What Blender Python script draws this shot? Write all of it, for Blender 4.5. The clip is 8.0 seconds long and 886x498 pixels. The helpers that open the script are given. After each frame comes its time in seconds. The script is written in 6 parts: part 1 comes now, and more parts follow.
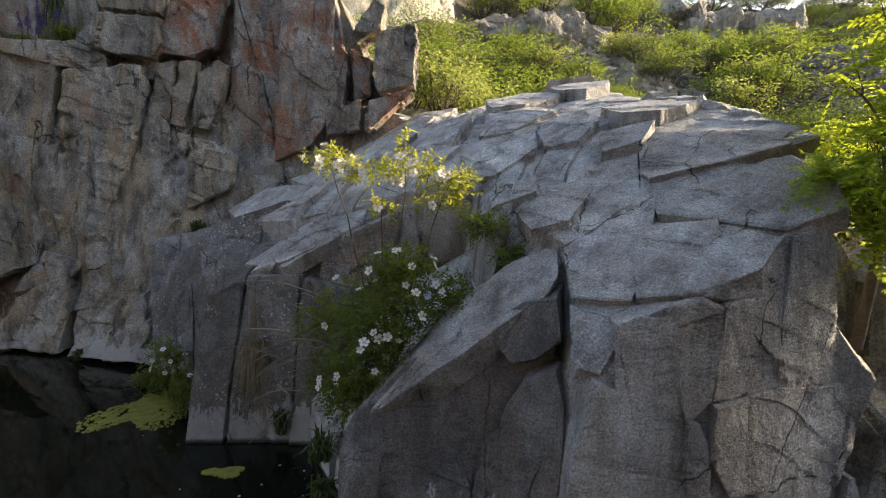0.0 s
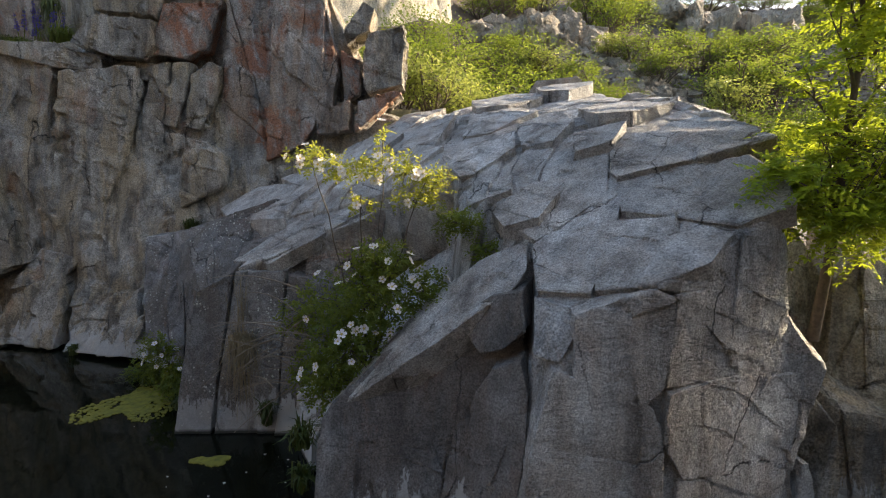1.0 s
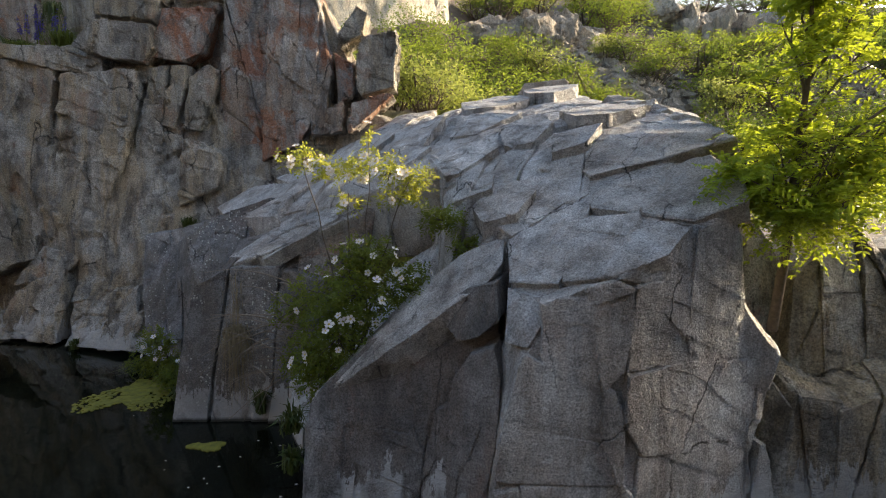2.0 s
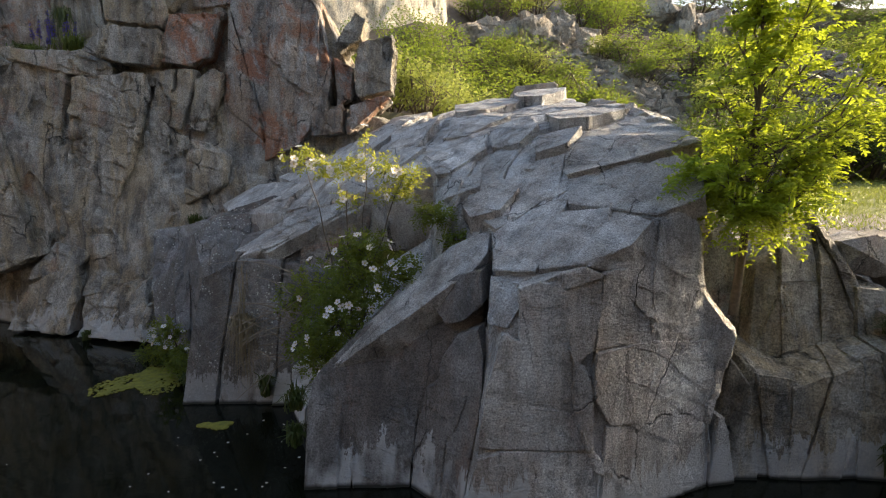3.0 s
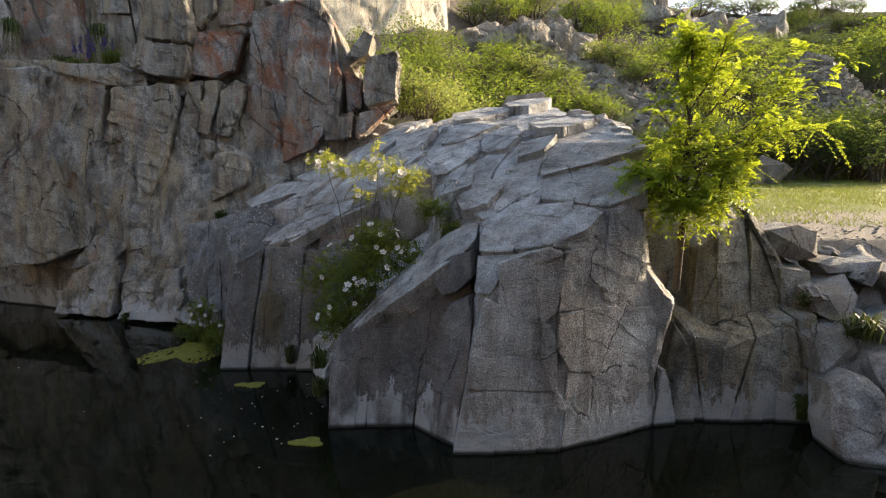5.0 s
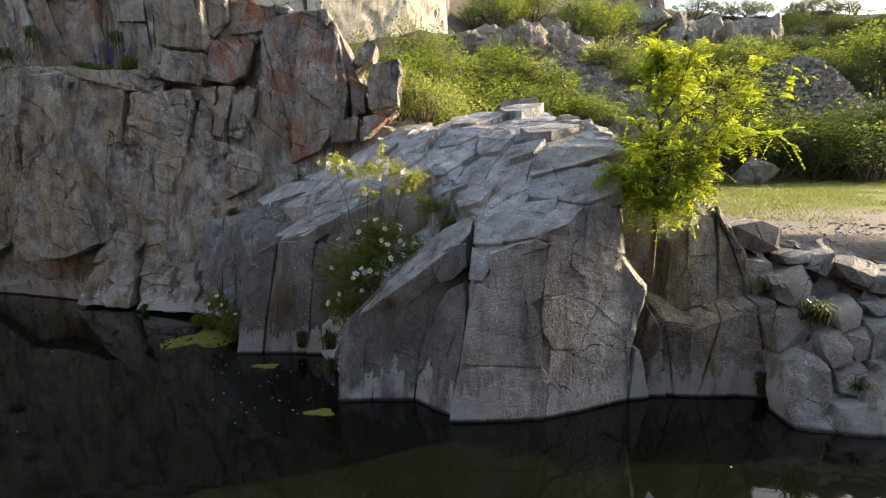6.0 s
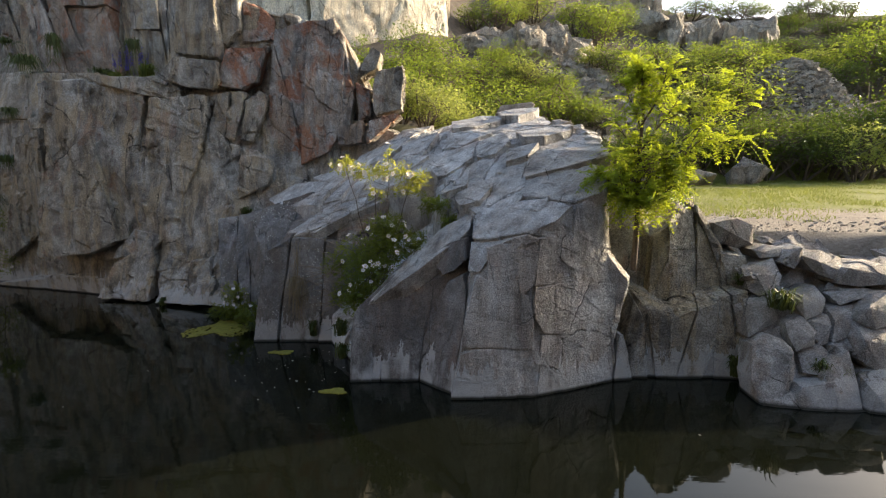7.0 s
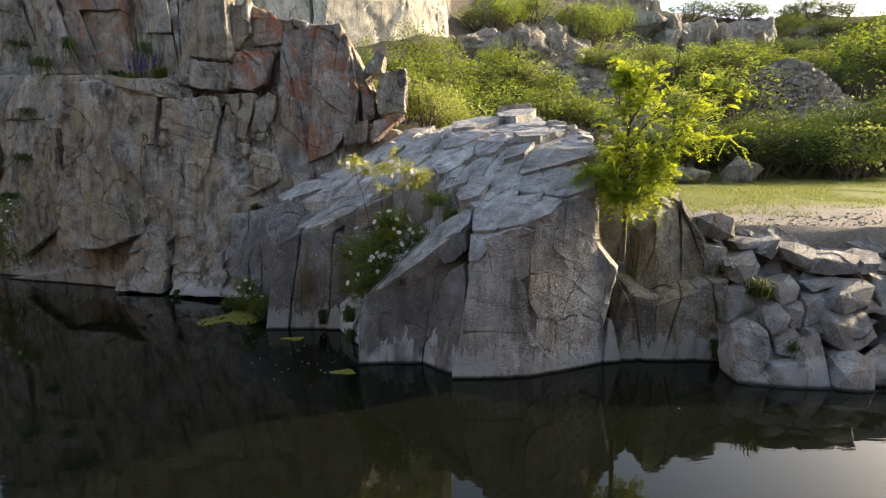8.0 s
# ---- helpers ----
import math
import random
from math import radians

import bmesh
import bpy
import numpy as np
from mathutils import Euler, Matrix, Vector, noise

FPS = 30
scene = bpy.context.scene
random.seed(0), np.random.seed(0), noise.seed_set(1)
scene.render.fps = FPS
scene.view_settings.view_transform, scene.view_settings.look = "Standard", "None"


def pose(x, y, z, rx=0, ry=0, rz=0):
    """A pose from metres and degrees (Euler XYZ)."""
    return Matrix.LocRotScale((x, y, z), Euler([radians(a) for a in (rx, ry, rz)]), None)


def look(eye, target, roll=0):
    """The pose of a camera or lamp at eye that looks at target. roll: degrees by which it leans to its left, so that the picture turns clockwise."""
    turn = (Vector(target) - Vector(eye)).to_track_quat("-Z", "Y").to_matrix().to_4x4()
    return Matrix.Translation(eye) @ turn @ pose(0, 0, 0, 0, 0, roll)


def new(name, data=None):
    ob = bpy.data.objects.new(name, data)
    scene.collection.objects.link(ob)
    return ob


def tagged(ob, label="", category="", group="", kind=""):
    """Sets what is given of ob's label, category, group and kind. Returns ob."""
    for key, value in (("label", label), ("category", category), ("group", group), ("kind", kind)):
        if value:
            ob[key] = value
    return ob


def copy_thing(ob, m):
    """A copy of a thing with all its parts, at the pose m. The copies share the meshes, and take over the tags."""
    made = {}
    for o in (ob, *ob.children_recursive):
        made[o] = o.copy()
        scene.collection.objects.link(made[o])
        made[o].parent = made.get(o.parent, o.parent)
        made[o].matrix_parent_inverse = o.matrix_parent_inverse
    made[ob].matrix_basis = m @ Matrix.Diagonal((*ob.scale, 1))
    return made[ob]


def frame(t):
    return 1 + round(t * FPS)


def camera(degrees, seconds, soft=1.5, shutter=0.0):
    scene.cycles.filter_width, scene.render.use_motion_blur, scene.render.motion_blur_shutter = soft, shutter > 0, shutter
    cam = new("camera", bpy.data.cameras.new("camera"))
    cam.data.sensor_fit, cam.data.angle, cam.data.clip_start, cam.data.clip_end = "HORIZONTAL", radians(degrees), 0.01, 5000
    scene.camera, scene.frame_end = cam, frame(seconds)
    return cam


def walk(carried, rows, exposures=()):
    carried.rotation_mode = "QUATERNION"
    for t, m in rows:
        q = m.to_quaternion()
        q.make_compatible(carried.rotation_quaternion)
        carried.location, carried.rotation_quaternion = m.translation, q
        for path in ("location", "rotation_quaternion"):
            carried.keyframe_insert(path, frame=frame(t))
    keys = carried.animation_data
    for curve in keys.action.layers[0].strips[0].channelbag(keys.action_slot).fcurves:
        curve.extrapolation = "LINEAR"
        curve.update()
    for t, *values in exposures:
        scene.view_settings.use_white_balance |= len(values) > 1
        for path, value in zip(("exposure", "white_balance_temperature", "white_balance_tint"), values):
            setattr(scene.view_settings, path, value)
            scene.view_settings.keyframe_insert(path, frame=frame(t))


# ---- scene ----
cam = camera(85.7, 8.0, soft=1.1)
PATH = [
    (0, (0.092, -0.271, 1.891), (0.068, 1.708, 1.598), -0.3),
    (0.5, (0.154, -0.313, 1.888), (0.13, 1.665, 1.595), -0.3),
    (1, (0.238, -0.381, 1.884), (0.212, 1.597, 1.59), -0.3),
    (1.5, (0.299, -0.447, 1.881), (0.273, 1.531, 1.588), -0.3),
    (3, (0.409, -0.818, 1.871), (0.386, 1.16, 1.575), -0.3),
    (3.5, (0.421, -0.968, 1.868), (0.396, 1.01, 1.572), -0.3),
    (4, (0.432, -1.149, 1.872), (0.406, 0.83, 1.578), -0.3),
    (4.5, (0.437, -1.328, 1.866), (0.409, 0.65, 1.572), -0.3),
    (6, (0.47, -1.966, 1.869), (0.442, 0.012, 1.574), -0.2),
    (6.5, (0.47, -2.165, 1.869), (0.441, -0.187, 1.574), -0.2),
    (7, (0.461, -2.377, 1.882), (0.432, -0.399, 1.586), -0.2),
    (7.5, (0.449, -2.542, 1.872), (0.42, -0.564, 1.576), -0.2),
    (8, (0.451, -2.724, 1.854), (0.421, -0.747, 1.556), -0.2),
]
walk(cam, [(t, look(eye, target, roll)) for t, eye, target, roll in PATH],
     exposures=[(0.0, 1.78, 7220, 10), (8.0, 1.78, 7220, 10)])

# ---- sky and sun ----
SUN_UP, SUN_X, SUN_Y = 20.0, 0.925, 0.38
world = bpy.data.worlds.new("sky")
scene.world = world
world.use_nodes = True
wn = world.node_tree.nodes
sky = wn.new("ShaderNodeTexSky")
sky.sky_type, sky.sun_disc = "NISHITA", False
sky.sun_elevation = radians(SUN_UP)
sky.sun_rotation = math.atan2(SUN_X, SUN_Y)
sky.air_density, sky.dust_density = 1.0, 2.2
wn["Background"].inputs["Strength"].default_value = 0.15
world.node_tree.links.new(sky.outputs[0], wn["Background"].inputs[0])
sun = new("sun", bpy.data.lights.new("sun", "SUN"))
sun.data.energy, sun.data.angle, sun.data.color = 3.3, radians(0.6), (1.0, 0.86, 0.66)
flat = math.cos(radians(SUN_UP))
sun.matrix_world = look((flat * SUN_X * 60, flat * SUN_Y * 60, 60 * math.sin(radians(SUN_UP))), (0, 0, 0))


# ---- material helpers ----
def material(name):
    m = bpy.data.materials.new(name)
    m.use_nodes = True
    return m, m.node_tree.nodes, m.node_tree.links, m.node_tree.nodes["Principled BSDF"]


def node(nodes, kind, **values):
    n = nodes.new(kind)
    for key, value in values.items():
        n.inputs[key.replace("_", " ")].default_value = value
    return n


def noise_tex(nodes, links, scale, detail=6.0, rough=0.6, where=None, distort=0.0):
    n = node(nodes, "ShaderNodeTexNoise", Scale=scale, Detail=detail, Roughness=rough, Distortion=distort)
    if where is not None:
        links.new(where, n.inputs["Vector"])
    return n.outputs["Fac"]


def ramp(nodes, links, fac, stops):
    r = nodes.new("ShaderNodeValToRGB")
    e = r.color_ramp.elements
    while len(e) < len(stops):
        e.new(0.5)
    for el, (at, c) in zip(e, stops):
        el.position = at
        el.color = (*c, 1) if isinstance(c, tuple) else (c, c, c, 1)
    links.new(fac, r.inputs[0])
    return r.outputs[0]


def mixed(nodes, links, fac, a, b, mode="MIX"):
    m = nodes.new("ShaderNodeMix")
    m.data_type, m.blend_type = "RGBA", mode
    for value, sock in ((fac, m.inputs[0]), (a, m.inputs[6]), (b, m.inputs[7])):
        if isinstance(value, (int, float)):
            sock.default_value = value
        elif isinstance(value, tuple):
            sock.default_value = (*value, 1)
        else:
            links.new(value, sock)
    return m.outputs[2]


def math_node(nodes, links, op, a, b=0.0):
    m = nodes.new("ShaderNodeMath")
    m.operation = op
    for value, sock in ((a, m.inputs[0]), (b, m.inputs[1])):
        if isinstance(value, (int, float)):
            sock.default_value = value
        else:
            links.new(value, sock)
    return m.outputs[0]


def stretched(nodes, links, where, sx, sy, sz, rx=0.0, ry=0.0, rz=0.0):
    m = nodes.new("ShaderNodeMapping")
    m.inputs["Scale"].default_value = (sx, sy, sz)
    m.inputs["Rotation"].default_value = (radians(rx), radians(ry), radians(rz))
    links.new(where, m.inputs["Vector"])
    return m.outputs[0]


def rock_material(name, base, dark, brown, rust=0.35, brownness=0.5, lichen=0.0, waterline=True, bump=0.012, fine=1.0, rust_from=0.57, salt_share=0.85, stain=0.6):
    m, n, l, bsdf = material(name)
    geo = n.new("ShaderNodeNewGeometry").outputs["Position"]
    rnd = n.new("ShaderNodeObjectInfo").outputs["Random"]
    big = noise_tex(n, l, 1.3, 5, 0.62, geo)
    mid = noise_tex(n, l, 6.0 * fine, 8, 0.68, geo)
    grain = noise_tex(n, l, 95.0 * fine, 6, 0.78, geo)
    col = mixed(n, l, ramp(n, l, mid, [(0.41, 0.0), (0.59, 1.0)]), dark, base)
    col = mixed(n, l, 0.8, col, ramp(n, l, big, [(0.3, 0.55), (0.7, 1.3)]), "MULTIPLY")
    # brown weathering in patches and downward streaks
    pale = ramp(n, l, noise_tex(n, l, 2.6, 7, 0.7, stretched(n, l, geo, 1.2, 1.2, 0.55), 0.6), [(0.54, 0.0), (0.66, 0.6)])
    col = mixed(n, l, pale, col, tuple(min(0.5, c * 1.55) for c in base))
    streak = noise_tex(n, l, 3.0, 6, 0.65, stretched(n, l, geo, 1.6, 1.6, 0.28), 0.4)
    brown_at = math_node(n, l, "MULTIPLY", ramp(n, l, streak, [(0.45, 0.0), (0.58, 1.0)]), brownness)
    col = mixed(n, l, brown_at, col, brown)
    dirt = ramp(n, l, noise_tex(n, l, 2.2, 7, 0.7, stretched(n, l, geo, 2.2, 2.2, 0.5)), [(0.53 - 0.05 * stain, 0.0), (0.67 - 0.05 * stain, stain)])
    col = mixed(n, l, dirt, col, (0.055, 0.052, 0.05))
    rust_at = ramp(n, l, noise_tex(n, l, 2.0, 8, 0.72, stretched(n, l, geo, 1, 1, 0.7), 0.5), [(rust_from, 0.0), (rust_from + 0.09, 1.0)])
    col = mixed(n, l, math_node(n, l, "MULTIPLY", rust_at, rust), col, (0.22, 0.085, 0.043))
    col = mixed(n, l, math_node(n, l, "MULTIPLY", rnd, 0.24), col, brown)
    tone = math_node(n, l, "FRACT", math_node(n, l, "MULTIPLY", rnd, 7.31), 0.0)
    col = mixed(n, l, 0.9, col, ramp(n, l, tone, [(0.0, 1.05), (1.0, 1.33)]), "MULTIPLY")
    # pale scratches and grain
    col = mixed(n, l, 0.75, col, ramp(n, l, grain, [(0.36, 0.3), (0.64, 1.75)]), "MULTIPLY")
    scratch = noise_tex(n, l, 17.0, 8, 0.74, stretched(n, l, geo, 0.7, 1.0, 1.25, 0, 33, 15), 2.2)
    # hairline cracks that wander and die out
    warp = n.new("ShaderNodeTexNoise")
    for key, value in (("Scale", 4.0), ("Detail", 6.0), ("Roughness", 0.65)):
        warp.inputs[key].default_value = value
    l.new(geo, warp.inputs["Vector"])
    bent = n.new("ShaderNodeVectorMath")
    bent.operation = "MULTIPLY_ADD"
    l.new(warp.outputs["Color"], bent.inputs[0])
    bent.inputs[1].default_value = (0.17, 0.17, 0.17)
    l.new(geo, bent.inputs[2])
    net = n.new("ShaderNodeTexVoronoi")
    net.feature = "DISTANCE_TO_EDGE"
    net.inputs["Scale"].default_value = 1.7 * fine
    l.new(stretched(n, l, bent.outputs[0], 1.0, 1.0, 0.55, 0, 8, 0), net.inputs["Vector"])
    dying = ramp(n, l, noise_tex(n, l, 2.9, 4, 0.6, geo), [(0.49, 0.0), (0.58, 1.0)])
    hairline = math_node(n, l, "MULTIPLY", dying, ramp(n, l, net.outputs["Distance"], [(0.002, 1.0), (0.009, 0.0)]))
    ridge = n.new("ShaderNodeTexNoise")
    ridge.noise_type = "RIDGED_MULTIFRACTAL"
    for key, value in (("Scale", 3.2 * fine), ("Detail", 7.0), ("Roughness", 0.62), ("Lacunarity", 2.2)):
        ridge.inputs[key].default_value = value
    l.new(stretched(n, l, geo, 1.0, 1.0, 0.75, 0, 25, 0), ridge.inputs["Vector"])
    col = mixed(n, l, 0.8, col, ramp(n, l, ridge.outputs["Fac"], [(0.15, 1.3), (0.75, 0.6)]), "MULTIPLY")
    col = mixed(n, l, ramp(n, l, scratch, [(0.55, 0.0), (0.68, 0.55)]), col, tuple(min(0.5, c * 1.7) for c in base))
    col = mixed(n, l, ramp(n, l, scratch, [(0.32, 0.55), (0.43, 0.0)]), col, tuple(c * 0.45 for c in dark))
    col = mixed(n, l, math_node(n, l, "MULTIPLY", hairline, 0.85), col, (0.02, 0.019, 0.018))
    if lichen:
        v = node(n, "ShaderNodeTexVoronoi", Scale=30.0)
        l.new(geo, v.inputs["Vector"])
        spots = math_node(n, l, "LESS_THAN", v.outputs["Distance"], 0.22)
        patch = ramp(n, l, noise_tex(n, l, 1.7, 4, 0.6, geo), [(0.47, 0.0), (0.56, 1.0)])
        col = mixed(n, l, math_node(n, l, "MULTIPLY", math_node(n, l, "MULTIPLY", spots, patch), lichen), col, (0.5, 0.52, 0.47))
    if waterline:
        sep = n.new("ShaderNodeSeparateXYZ")
        l.new(geo, sep.inputs[0])
        wob = noise_tex(n, l, 8.0, 6, 0.7, stretched(n, l, geo, 1.5, 1.5, 0.3))
        edge = math_node(n, l, "ADD", sep.outputs["Z"], math_node(n, l, "MULTIPLY", math_node(n, l, "SUBTRACT", wob, 0.5), -0.8))
        patchy = ramp(n, l, noise_tex(n, l, 2.3, 4, 0.6, stretched(n, l, geo, 1, 1, 0.2)), [(0.40, 0.0), (0.47, 1.0)])
        salt = math_node(n, l, "MULTIPLY", patchy, ramp(n, l, edge, [(0.0, 1.0), (0.225, 1.0), (0.25, 0.0)]))
        col = mixed(n, l, math_node(n, l, "MULTIPLY", salt, salt_share), col, (0.58, 0.6, 0.61))
        wet = ramp(n, l, sep.outputs["Z"], [(0.012, 1.0), (0.035, 0.0)])
        col = mixed(n, l, wet, col, (0.03, 0.03, 0.026))
    l.new(col, bsdf.inputs["Base Color"])
    bsdf.inputs["Specular IOR Level"].default_value = 0.35
    l.new(ramp(n, l, mid, [(0.2, 0.62), (0.8, 0.85)]), bsdf.inputs["Roughness"])
    b1 = node(n, "ShaderNodeBump", Strength=1.0, Distance=bump * 2.2)
    height = math_node(n, l, "ADD", math_node(n, l, "MULTIPLY", mid, 1.2), math_node(n, l, "ADD", math_node(n, l, "MULTIPLY", grain, 0.35), math_node(n, l, "MULTIPLY", scratch, 0.75)))
    height = math_node(n, l, "SUBTRACT", height, math_node(n, l, "MULTIPLY", ridge.outputs["Fac"], 0.55))
    height = math_node(n, l, "SUBTRACT", height, math_node(n, l, "MULTIPLY", hairline, 0.5))
    l.new(height, b1.inputs["Height"])
    l.new(b1.outputs[0], bsdf.inputs["Normal"])
    return m


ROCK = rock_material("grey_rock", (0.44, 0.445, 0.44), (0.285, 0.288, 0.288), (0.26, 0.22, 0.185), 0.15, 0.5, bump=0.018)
# brown-stained buttress rock, its base colour darkened further to carry the shade there
SHADED_BUTTRESS_ROCK = rock_material("shaded_buttress_rock", (0.17, 0.168, 0.165), (0.095, 0.094, 0.093), (0.14, 0.11, 0.092), 0.3, 0.5, bump=0.016, salt_share=0.8, stain=0.65)
CLIFF_ROCK = rock_material("weathered_cliff_rock", (0.31, 0.305, 0.285), (0.135, 0.133, 0.126), (0.30, 0.24, 0.155), 0.4, 0.72, fine=0.7, salt_share=0.6, stain=0.85, bump=0.022)
# lichen-specked rock; the shadow on the ridge front is put into its dark base
SHADED_SPECK_ROCK = rock_material("shaded_lichen_rock", (0.155, 0.158, 0.162), (0.07, 0.071, 0.074), (0.12, 0.1, 0.078), 0.15, 0.45, lichen=0.9, salt_share=0.4)
BOULDER_ROCK = rock_material("boulder_rock", (0.25, 0.248, 0.245), (0.125, 0.124, 0.122), (0.21, 0.17, 0.14), 0.2, 0.5, salt_share=0.35)
RUST_ROCK = rock_material("rust_stained_rock", (0.30, 0.295, 0.285), (0.135, 0.133, 0.13), (0.27, 0.19, 0.125), 0.85, 0.5, fine=0.7, rust_from=0.495, salt_share=0.5, stain=0.8, bump=0.02)
PALE_ROCK = rock_material("pale_quarry_rock", (0.52, 0.47, 0.38), (0.40, 0.36, 0.29), (0.46, 0.36, 0.24), 0.1, 0.3, waterline=False, fine=0.25, bump=0.03)
HILL_ROCK = rock_material("hill_rock", (0.26, 0.235, 0.2), (0.14, 0.125, 0.105), (0.25, 0.19, 0.13), 0.2, 0.5, waterline=False, fine=0.4, bump=0.04)


def leaf_material(name, dark, light, glow, through_share=0.45):
    m, n, l, bsdf = material(name)
    geo = n.new("ShaderNodeNewGeometry")
    rnd = geo.outputs["Random Per Island"]
    patch = noise_tex(n, l, 1.8, 3, 0.6, geo.outputs["Position"])
    fac = math_node(n, l, "ADD", math_node(n, l, "MULTIPLY", rnd, 0.6), math_node(n, l, "MULTIPLY", patch, 0.4))
    col = mixed(n, l, fac, dark, light)
    l.new(col, bsdf.inputs["Base Color"])
    bsdf.inputs["Roughness"].default_value = 0.5
    bsdf.inputs["Specular IOR Level"].default_value = 0.35
    tr = n.new("ShaderNodeBsdfTranslucent")
    l.new(mixed(n, l, fac, tuple(c * 0.7 for c in glow), glow), tr.inputs["Color"])
    mx = n.new("ShaderNodeMixShader")
    mx.inputs[0].default_value = through_share
    l.new(bsdf.outputs[0], mx.inputs[1])
    l.new(tr.outputs[0], mx.inputs[2])
    l.new(mx.outputs[0], n["Material Output"].inputs["Surface"])
    return m


LEAF_SAPLING = leaf_material("sapling_leaf", (0.12, 0.2, 0.02), (0.24, 0.32, 0.035), (0.54, 0.62, 0.05), 0.5)
LEAF_ROSE = leaf_material("rose_leaf", (0.035, 0.07, 0.016), (0.09, 0.13, 0.028), (0.42, 0.46, 0.05), 0.42)
# brighter, yellower rose leaf: sunlight on the upper sprays put into the colour
LEAF_ROSE_SUNLIT = leaf_material("sunlit_rose_leaf", (0.13, 0.17, 0.03), (0.24, 0.26, 0.05), (0.62, 0.62, 0.09), 0.48)
LEAF_BUSH = leaf_material("bush_leaf", (0.05, 0.095, 0.018), (0.115, 0.165, 0.03), (0.34, 0.42, 0.05), 0.45)
LEAF_BRIGHT = leaf_material("bright_bush_leaf", (0.09, 0.14, 0.03), (0.2, 0.24, 0.07), (0.5, 0.54, 0.12), 0.45)
LEAF_DARK = leaf_material("dark_bush_leaf", (0.022, 0.045, 0.012), (0.06, 0.095, 0.02), (0.2, 0.27, 0.03), 0.38)
GRASS = leaf_material("grass_blade", (0.07, 0.11, 0.02), (0.17, 0.19, 0.05), (0.3, 0.34, 0.06), 0.35)
DRY_GRASS = leaf_material("dry_grass_blade", (0.16, 0.13, 0.08), (0.3, 0.25, 0.16), (0.3, 0.25, 0.15), 0.3)

WEED = leaf_material("weed_blade", (0.03, 0.055, 0.012), (0.09, 0.11, 0.03), (0.14, 0.17, 0.03), 0.25)


def plain(name, a, b, scale=30.0, rough=0.7, bump=0.0):
    m, n, l, bsdf = material(name)
    geo = n.new("ShaderNodeNewGeometry").outputs["Position"]
    f = noise_tex(n, l, scale, 5, 0.65, geo)
    l.new(mixed(n, l, ramp(n, l, f, [(0.3, 0.0), (0.7, 1.0)]), a, b), bsdf.inputs["Base Color"])
    bsdf.inputs["Roughness"].default_value = rough
    if bump:
        b1 = node(n, "ShaderNodeBump", Strength=0.6, Distance=bump)
        l.new(f, b1.inputs["Height"])
        l.new(b1.outputs[0], bsdf.inputs["Normal"])
    return m


BARK = plain("bark", (0.06, 0.048, 0.036), (0.14, 0.11, 0.085), 40, 0.85, 0.004)
TWIG = plain("dry_twig", (0.16, 0.13, 0.1), (0.3, 0.26, 0.21), 40, 0.85)
PETAL = leaf_material("white_petal", (0.72, 0.66, 0.64), (0.82, 0.8, 0.78), (0.8, 0.72, 0.68), 0.3)
STAMEN = plain("yellow_stamen", (0.55, 0.4, 0.06), (0.7, 0.52, 0.1), 300, 0.7)
BLUE_FLOWER = plain("blue_flower", (0.09, 0.08, 0.3), (0.2, 0.16, 0.5), 60, 0.7)
ALGAE = plain("algae_mat", (0.085, 0.09, 0.012), (0.24, 0.21, 0.02), 22, 0.6, 0.004)


def ground_material():
    m, n, l, bsdf = material("quarry_ground")
    geo = n.new("ShaderNodeNewGeometry").outputs["Position"]
    sep = n.new("ShaderNodeSeparateXYZ")
    l.new(geo, sep.inputs[0])
    mid = noise_tex(n, l, 1.1, 8, 0.7, geo)
    fine = noise_tex(n, l, 22.0, 8, 0.75, geo)
    grass = mixed(n, l, ramp(n, l, fine, [(0.3, 0.0), (0.7, 1.0)]), (0.075, 0.10, 0.02), (0.2, 0.2, 0.06))
    soil = mixed(n, l, ramp(n, l, fine, [(0.3, 0.0), (0.7, 1.0)]), (0.13, 0.11, 0.09), (0.3, 0.265, 0.225))
    # the trodden gravel strip lies along the rocks, the grass behind it
    far = math_node(n, l, "ADD", sep.outputs["Y"], math_node(n, l, "MULTIPLY", math_node(n, l, "SUBTRACT", mid, 0.5), 2.6))
    is_grass = ramp(n, l, math_node(n, l, "MULTIPLY", far, 0.1), [(0.475, 0.0), (0.53, 1.0)])
    bare = ramp(n, l, noise_tex(n, l, 0.55, 6, 0.7, geo), [(0.56, 1.0), (0.7, 0.25)])
    col = mixed(n, l, math_node(n, l, "MULTIPLY", is_grass, bare), soil, grass)
    high = ramp(n, l, math_node(n, l, "MULTIPLY", sep.outputs["Z"], 0.1), [(0.22, 0.0), (0.30, 1.0)])
    scree = mixed(n, l, ramp(n, l, noise_tex(n, l, 3.0, 8, 0.75, geo), [(0.3, 0.0), (0.7, 1.0)]), (0.04, 0.034, 0.028), (0.13, 0.105, 0.082))
    col = mixed(n, l, high, col, scree)
    low = ramp(n, l, math_node(n, l, "MULTIPLY", sep.outputs["Z"], 0.5), [(0.0, 1.0), (0.15, 0.0)])
    col = mixed(n, l, low, col, (0.035, 0.032, 0.02))
    l.new(col, bsdf.inputs["Base Color"])
    bsdf.inputs["Roughness"].default_value = 0.95
    bsdf.inputs["Specular IOR Level"].default_value = 0.2
    b1 = node(n, "ShaderNodeBump", Strength=0.7, Distance=0.03)
    l.new(fine, b1.inputs["Height"])
    l.new(b1.outputs[0], bsdf.inputs["Normal"])
    return m


